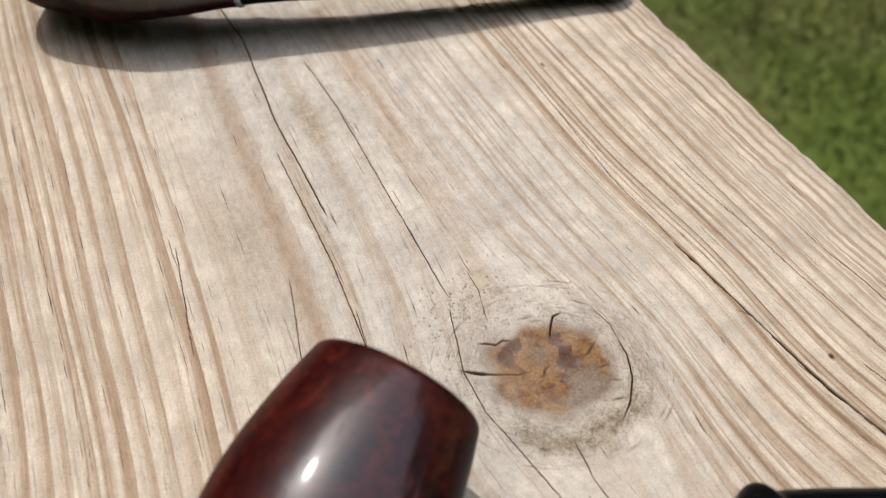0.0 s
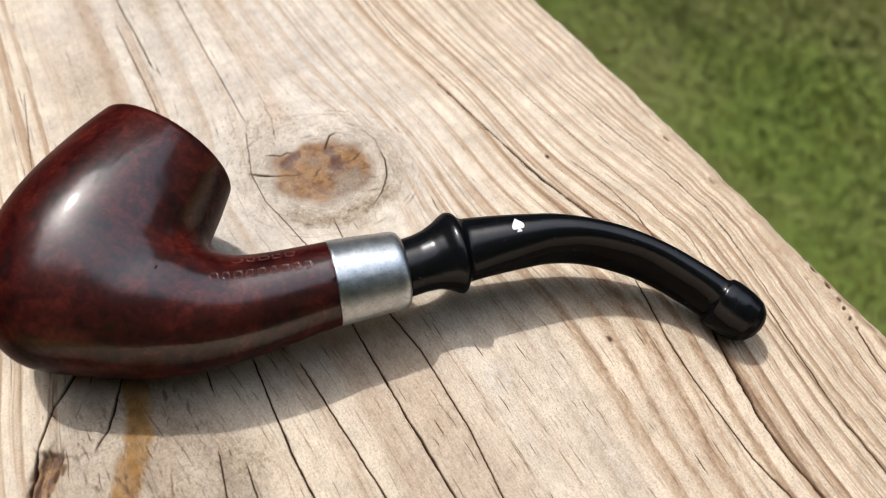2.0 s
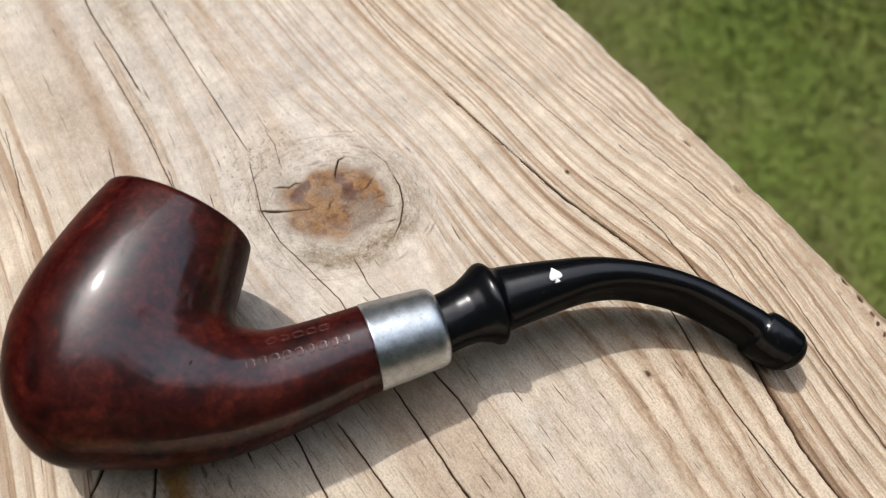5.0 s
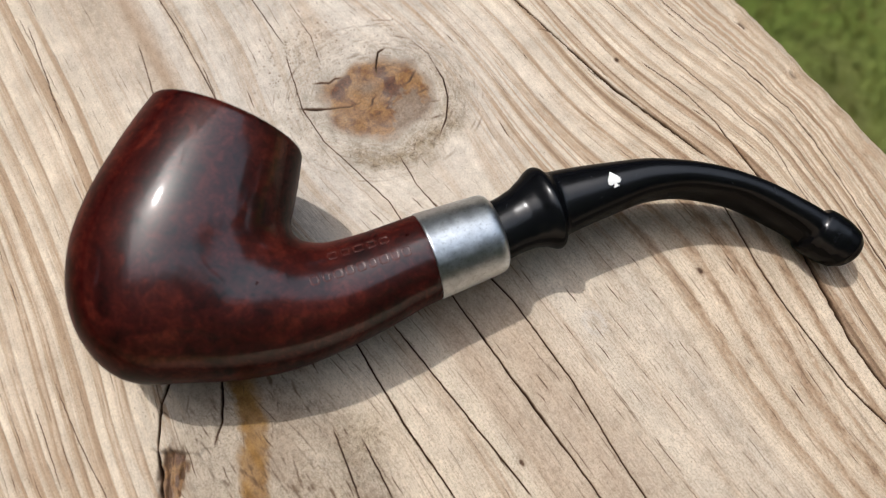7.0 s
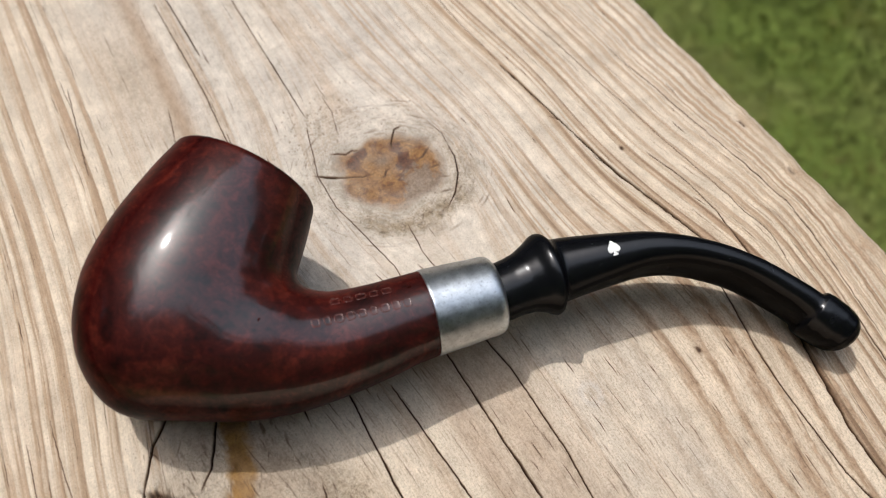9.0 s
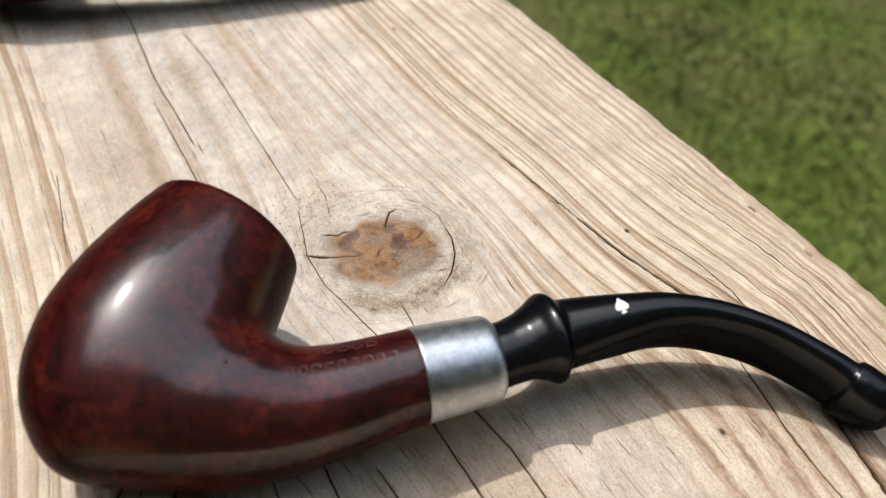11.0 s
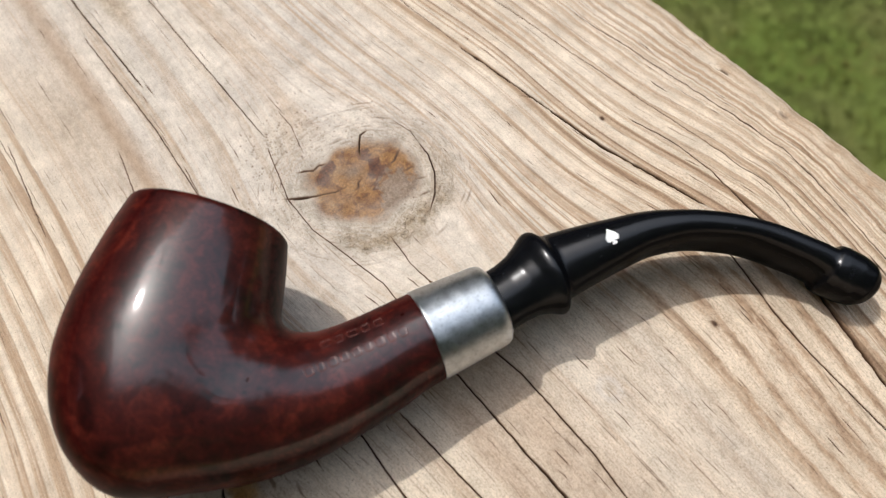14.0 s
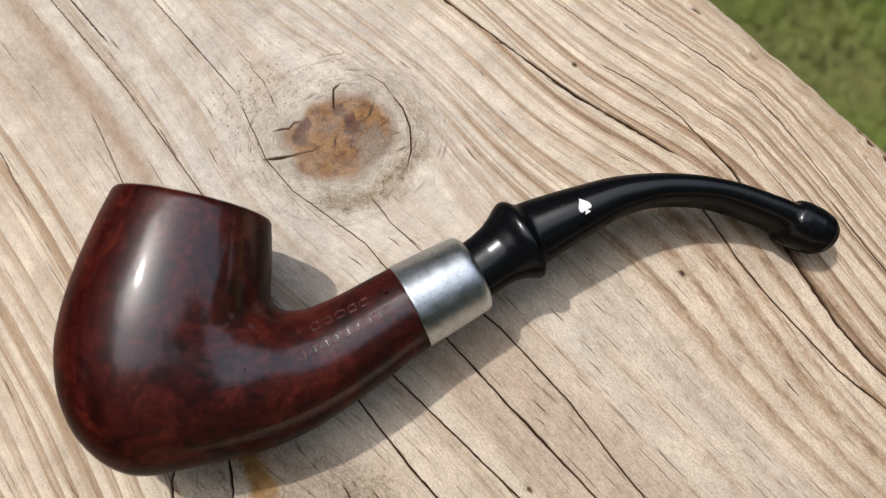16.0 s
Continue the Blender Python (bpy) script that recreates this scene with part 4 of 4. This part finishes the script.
def spade_inlay():
    """White spade shape let into the side of the stem."""
    half = [(0.0, 1.65), (0.35, 1.15), (0.85, 0.55), (1.16, 0.0), (1.15, -0.45), (0.85, -0.78), (0.45, -0.75), (0.24, -0.62), (0.3, -1.0), (0.52, -1.32), (0.0, -1.36)]
    ring = half + [(-x, y) for x, y in half[-2:0:-1]]
    st, c, n, a, b = stem_sections(line, 13.0, True)
    centre, tip = np.array((35.0, 0.75)), np.array((-0.02, 1.0))
    side = np.array((tip[1], -tip[0]))
    bm = bmesh.new()
    shell = []
    for lift in (0.13, -0.25):
        row = []
        for x, y in [(0.0, -0.2)] + ring:
            p = centre + side * x + tip * y
            i = np.argmin(((c - p) ** 2).sum(1))
            off = (p - c[i]) @ n[i]
            k = float(np.interp(st[i], (0, 14, 45), (1.0, 1.0, 0.72)))
            top = b[i] * max(0.05, 1 - abs(off / a[i]) ** (2 / k)) ** (k / 2) + np.interp(p[0], *zip(*ARCH))
            row.append(bm.verts.new((p[0] / 1000, p[1] / 1000, (top + lift) / 1000)))
        shell.append(row)
    m = len(ring)
    for i in range(m):
        j = (i + 1) % m
        bm.faces.new((shell[0][0], shell[0][j + 1], shell[0][i + 1]))
        bm.faces.new((shell[0][i + 1], shell[0][j + 1], shell[1][j + 1], shell[1][i + 1]))
    bmesh.ops.recalc_face_normals(bm, faces=bm.faces[:])
    me = bpy.data.meshes.new("spade_inlay")
    bm.to_mesh(me)
    bm.free()
    me.materials.append(INLAY)
    ob = new("spade_inlay", me)
    ob.parent = stem
    tagged(ob, "small white spade inlay")


spade_inlay()


def shank_height(p, q):
    r = np.linspace(4, 11, 141)
    f = body_field(np.stack([np.full(141, p), np.full(141, q), r], -1))
    return float(np.interp(0, f, r))


def stamped_marks():
    """Two rows of pressed shapes on the side of the shank, each a plain frame with raised lips."""
    turn = np.linspace(0, 2 * math.pi, 28, endpoint=False)
    across = (0.30, 0.22, 0.15, 0.07, 0.0, -0.08)
    lift = (-0.06, 0.035, 0.07, -0.02, 0.05, -0.06)
    for (p0, q0), (p1, q1), count, tall in (((-17.3, 4.7), (-5.9, 4.3), 5, 1.45), ((-21.4, 1.3), (-3.3, 1.0), 9, 1.8)):
        pitch = math.hypot(p1 - p0, q1 - q0) / count
        for i in range(count):
            t = (i + 0.5) / count
            p, q = p0 + (p1 - p0) * t, q0 + (q1 - q0) * t
            half = pitch * (0.41, 0.35, 0.44, 0.38)[i % 4]
            v = []
            for out, z in zip(across, lift):
                for a in turn:
                    x = math.copysign(abs(math.cos(a)) ** 0.5, math.cos(a)) * (half - 0.3 + out)
                    y = math.copysign(abs(math.sin(a)) ** 0.5, math.sin(a)) * (tall / 2 - 0.3 + out)
                    v.append(((p + x) / 1000, (q + y) / 1000, (shank_height(p + x, q + y) + z) / 1000))
            mesh_object("stamped_mark", v, grid_faces(len(across), len(turn), True).tolist(), STAMP, body)


stamped_marks()

# the second pipe lies farther along the plank; its stem is straight
P_AXIS = Vector((0.999, 0.043, -0.014)).normalized()
R_AXIS = P_AXIS.cross(Vector((-0.043, 0.981, 0.19))).normalized()
M2 = Matrix.Translation((-0.0492, 0.1732, 0.0153)) @ Matrix((P_AXIS, R_AXIS.cross(P_AXIS), R_AXIS)).transposed().to_4x4() @ Matrix.Scale(0.95, 4)
pipe_2, *_ = make_pipe("tobacco_pipe", M2, BRIAR_DARK, 1.5, False, [(1.2, 0.0), (23.7, 0.7), (51.8, 2.5), (74.3, 4.1), (102, 6.1)],
                       [(0, 0), (12, -0.3), (23.7, -1.1), (38, -2.6), (51.8, -4.4), (63, -6.3), (74.3, -8.0), (102, -11.6)])
tagged(pipe_2, "dark brown tobacco pipe with thin metal band, on the plank", "tobacco pipe")


# ---- lawn ----
def build_ground():
    bm = bmesh.new()
    bmesh.ops.create_grid(bm, x_segments=40, y_segments=40, size=400)
    me = bpy.data.meshes.new("ground")
    bm.to_mesh(me)
    bm.free()
    me.materials.append(SOIL)
    ob = new("ground", me)
    ob.location.z = GROUND
    tagged(ob, "mown green lawn ground with bare brown patches", "lawn", kind="structure")


def build_grass(count=85000):
    r = np.random.default_rng(11)
    x, y = r.normal(0.75, 0.62, count), r.normal(0.95, 0.75, count)
    tall = r.uniform(0.006, 0.013, count) * (0.7 + 0.5 * (0.5 + 0.5 * value_noise(x * 7, y * 7, 40)))
    a, lean = r.uniform(0, 2 * math.pi, count), r.uniform(0.1, 0.9, count) * tall
    dx, dy = np.cos(a), np.sin(a)
    b = r.uniform(0, 2 * math.pi, count)
    half = r.uniform(0.0018, 0.0036, count)
    base = np.stack([x, y, np.full(count, GROUND - 0.002)], -1)
    across = np.stack([np.cos(b), np.sin(b), b * 0], -1) * half[:, None]
    mid = base + np.stack([dx * lean * 0.35, dy * lean * 0.35, tall * 0.6], -1)
    tip = base + np.stack([dx * lean, dy * lean, tall], -1)
    v = np.stack([base - across, base + across, mid + across * 0.8, mid - across * 0.8, tip], 1).reshape(-1, 3)
    k = np.arange(count) * 5
    quads = np.stack([k, k + 1, k + 2, k + 3], -1).tolist()
    tris = np.stack([k + 3, k + 2, k + 4], -1).tolist()
    ob = mesh_object("grass", v, quads + tris, GRASS)
    tagged(ob, "short green lawn grass with dry blades", "grass", kind="stuff")


build_ground()
build_grass()


# ---- trees round the garden, seen only mirrored in the polished bowl, sized to darken its reflections ----
def make_tree(height, seed):
    r = np.random.default_rng(seed)
    tree = new("tree")
    trunk_top = height * 0.45
    rings = 10
    t = np.linspace(0, 1, rings)
    a = np.linspace(0, 2 * math.pi, 10, endpoint=False)
    radius = height * (0.035 * (1 - t) + 0.012 + 0.03 * np.exp(-t * 9))
    sway = height * 0.03 * np.sin(t * 3 + seed)
    v = [(sway[i] + radius[i] * math.cos(x), radius[i] * math.sin(x), t[i] * trunk_top * 1.6) for i in range(rings) for x in a]
    mesh_object("trunk", v, grid_faces(rings, 10, True).tolist(), BARK, tree)
    limbs_v, limbs_f = [], []
    tips = []
    for _ in range(9):
        ang, z0 = r.uniform(0, 2 * math.pi), r.uniform(0.3, 0.65) * height
        out, up = r.uniform(0.14, 0.27) * height, r.uniform(0.1, 0.3) * height
        start, end = np.array((0, 0, z0)), np.array((out * math.cos(ang), out * math.sin(ang), z0 + up))
        tips.append(end)
        base = len(limbs_v)
        for k in range(5):
            c = start + (end - start) * k / 4 + np.array((0, 0, 0.03 * height * math.sin(k * 0.8)))
            rad = height * 0.012 * (1 - k / 5)
            limbs_v += [(c[0] + rad * math.cos(x), c[1] + rad * math.sin(x), c[2]) for x in a[::2]]
        limbs_f += (grid_faces(5, 5, True) + base).tolist()
    mesh_object("limbs", limbs_v, limbs_f, BARK, tree)
    n = 11000
    low = [(0.2 * height * math.cos(a), 0.2 * height * math.sin(a), height * z) for a, z in zip(np.arange(0, 12.5, 1.05), (0.06, 0.16, 0.28) * 4)]
    centres = np.array(tips + low + [(0, 0, height * z) for z in (0.55, 0.7, 0.82, 0.92)])
    at = centres[r.integers(0, len(centres), n)] + r.normal(0, 1, (n, 3)) * height * np.array((0.085, 0.085, 0.07))
    size = r.uniform(0.013, 0.032, n) * height
    u = r.normal(0, 1, (n, 3))
    u /= np.linalg.norm(u, axis=1)[:, None]
    w = np.cross(u, r.normal(0, 1, (n, 3)))
    w /= np.linalg.norm(w, axis=1)[:, None]
    q = np.stack([at - u * size[:, None], at + w * size[:, None] * 0.6, at + u * size[:, None], at - w * size[:, None] * 0.6], 1).reshape(-1, 3)
    k = np.arange(n) * 4
    mesh_object("crown", q, np.stack([k, k + 1, k + 2, k + 3], -1).tolist(), LEAVES, tree)
    return tagged(tree, "leafy green garden tree standing on the lawn", "tree", "garden trees")


tree = make_tree(9.0, 3)
TREES = [(-95, 7.5, 1.0), (-118, 9.0, 0.9), (-72, 8.5, 1.15), (-38, 9.0, 1.2), (-12, 8.5, 1.2), (14, 9.0, 1.15), (40, 9.5, 0.9), (64, 9.5, 0.82), (84, 12.0, 0.72),
         (104, 12.0, 0.66), (128, 8.5, 1.1), (152, 8.0, 1.3), (-178, 8.0, 1.3), (-148, 8.0, 1.3), (140, 10.0, 1.35), (166, 10.0, 1.5), (-163, 10.0, 1.5), (-131, 9.5, 1.25)]
for i, (azimuth, far, size) in enumerate(TREES):
    m = pose(far * math.sin(radians(azimuth)), far * math.cos(radians(azimuth)), GROUND, 0, 0, 47 * i) @ Matrix.Scale(size, 4)
    if i == 0:
        tree.matrix_world = m
    else:
        other = copy_thing(tree, m)
        other.scale = (size, size, size)
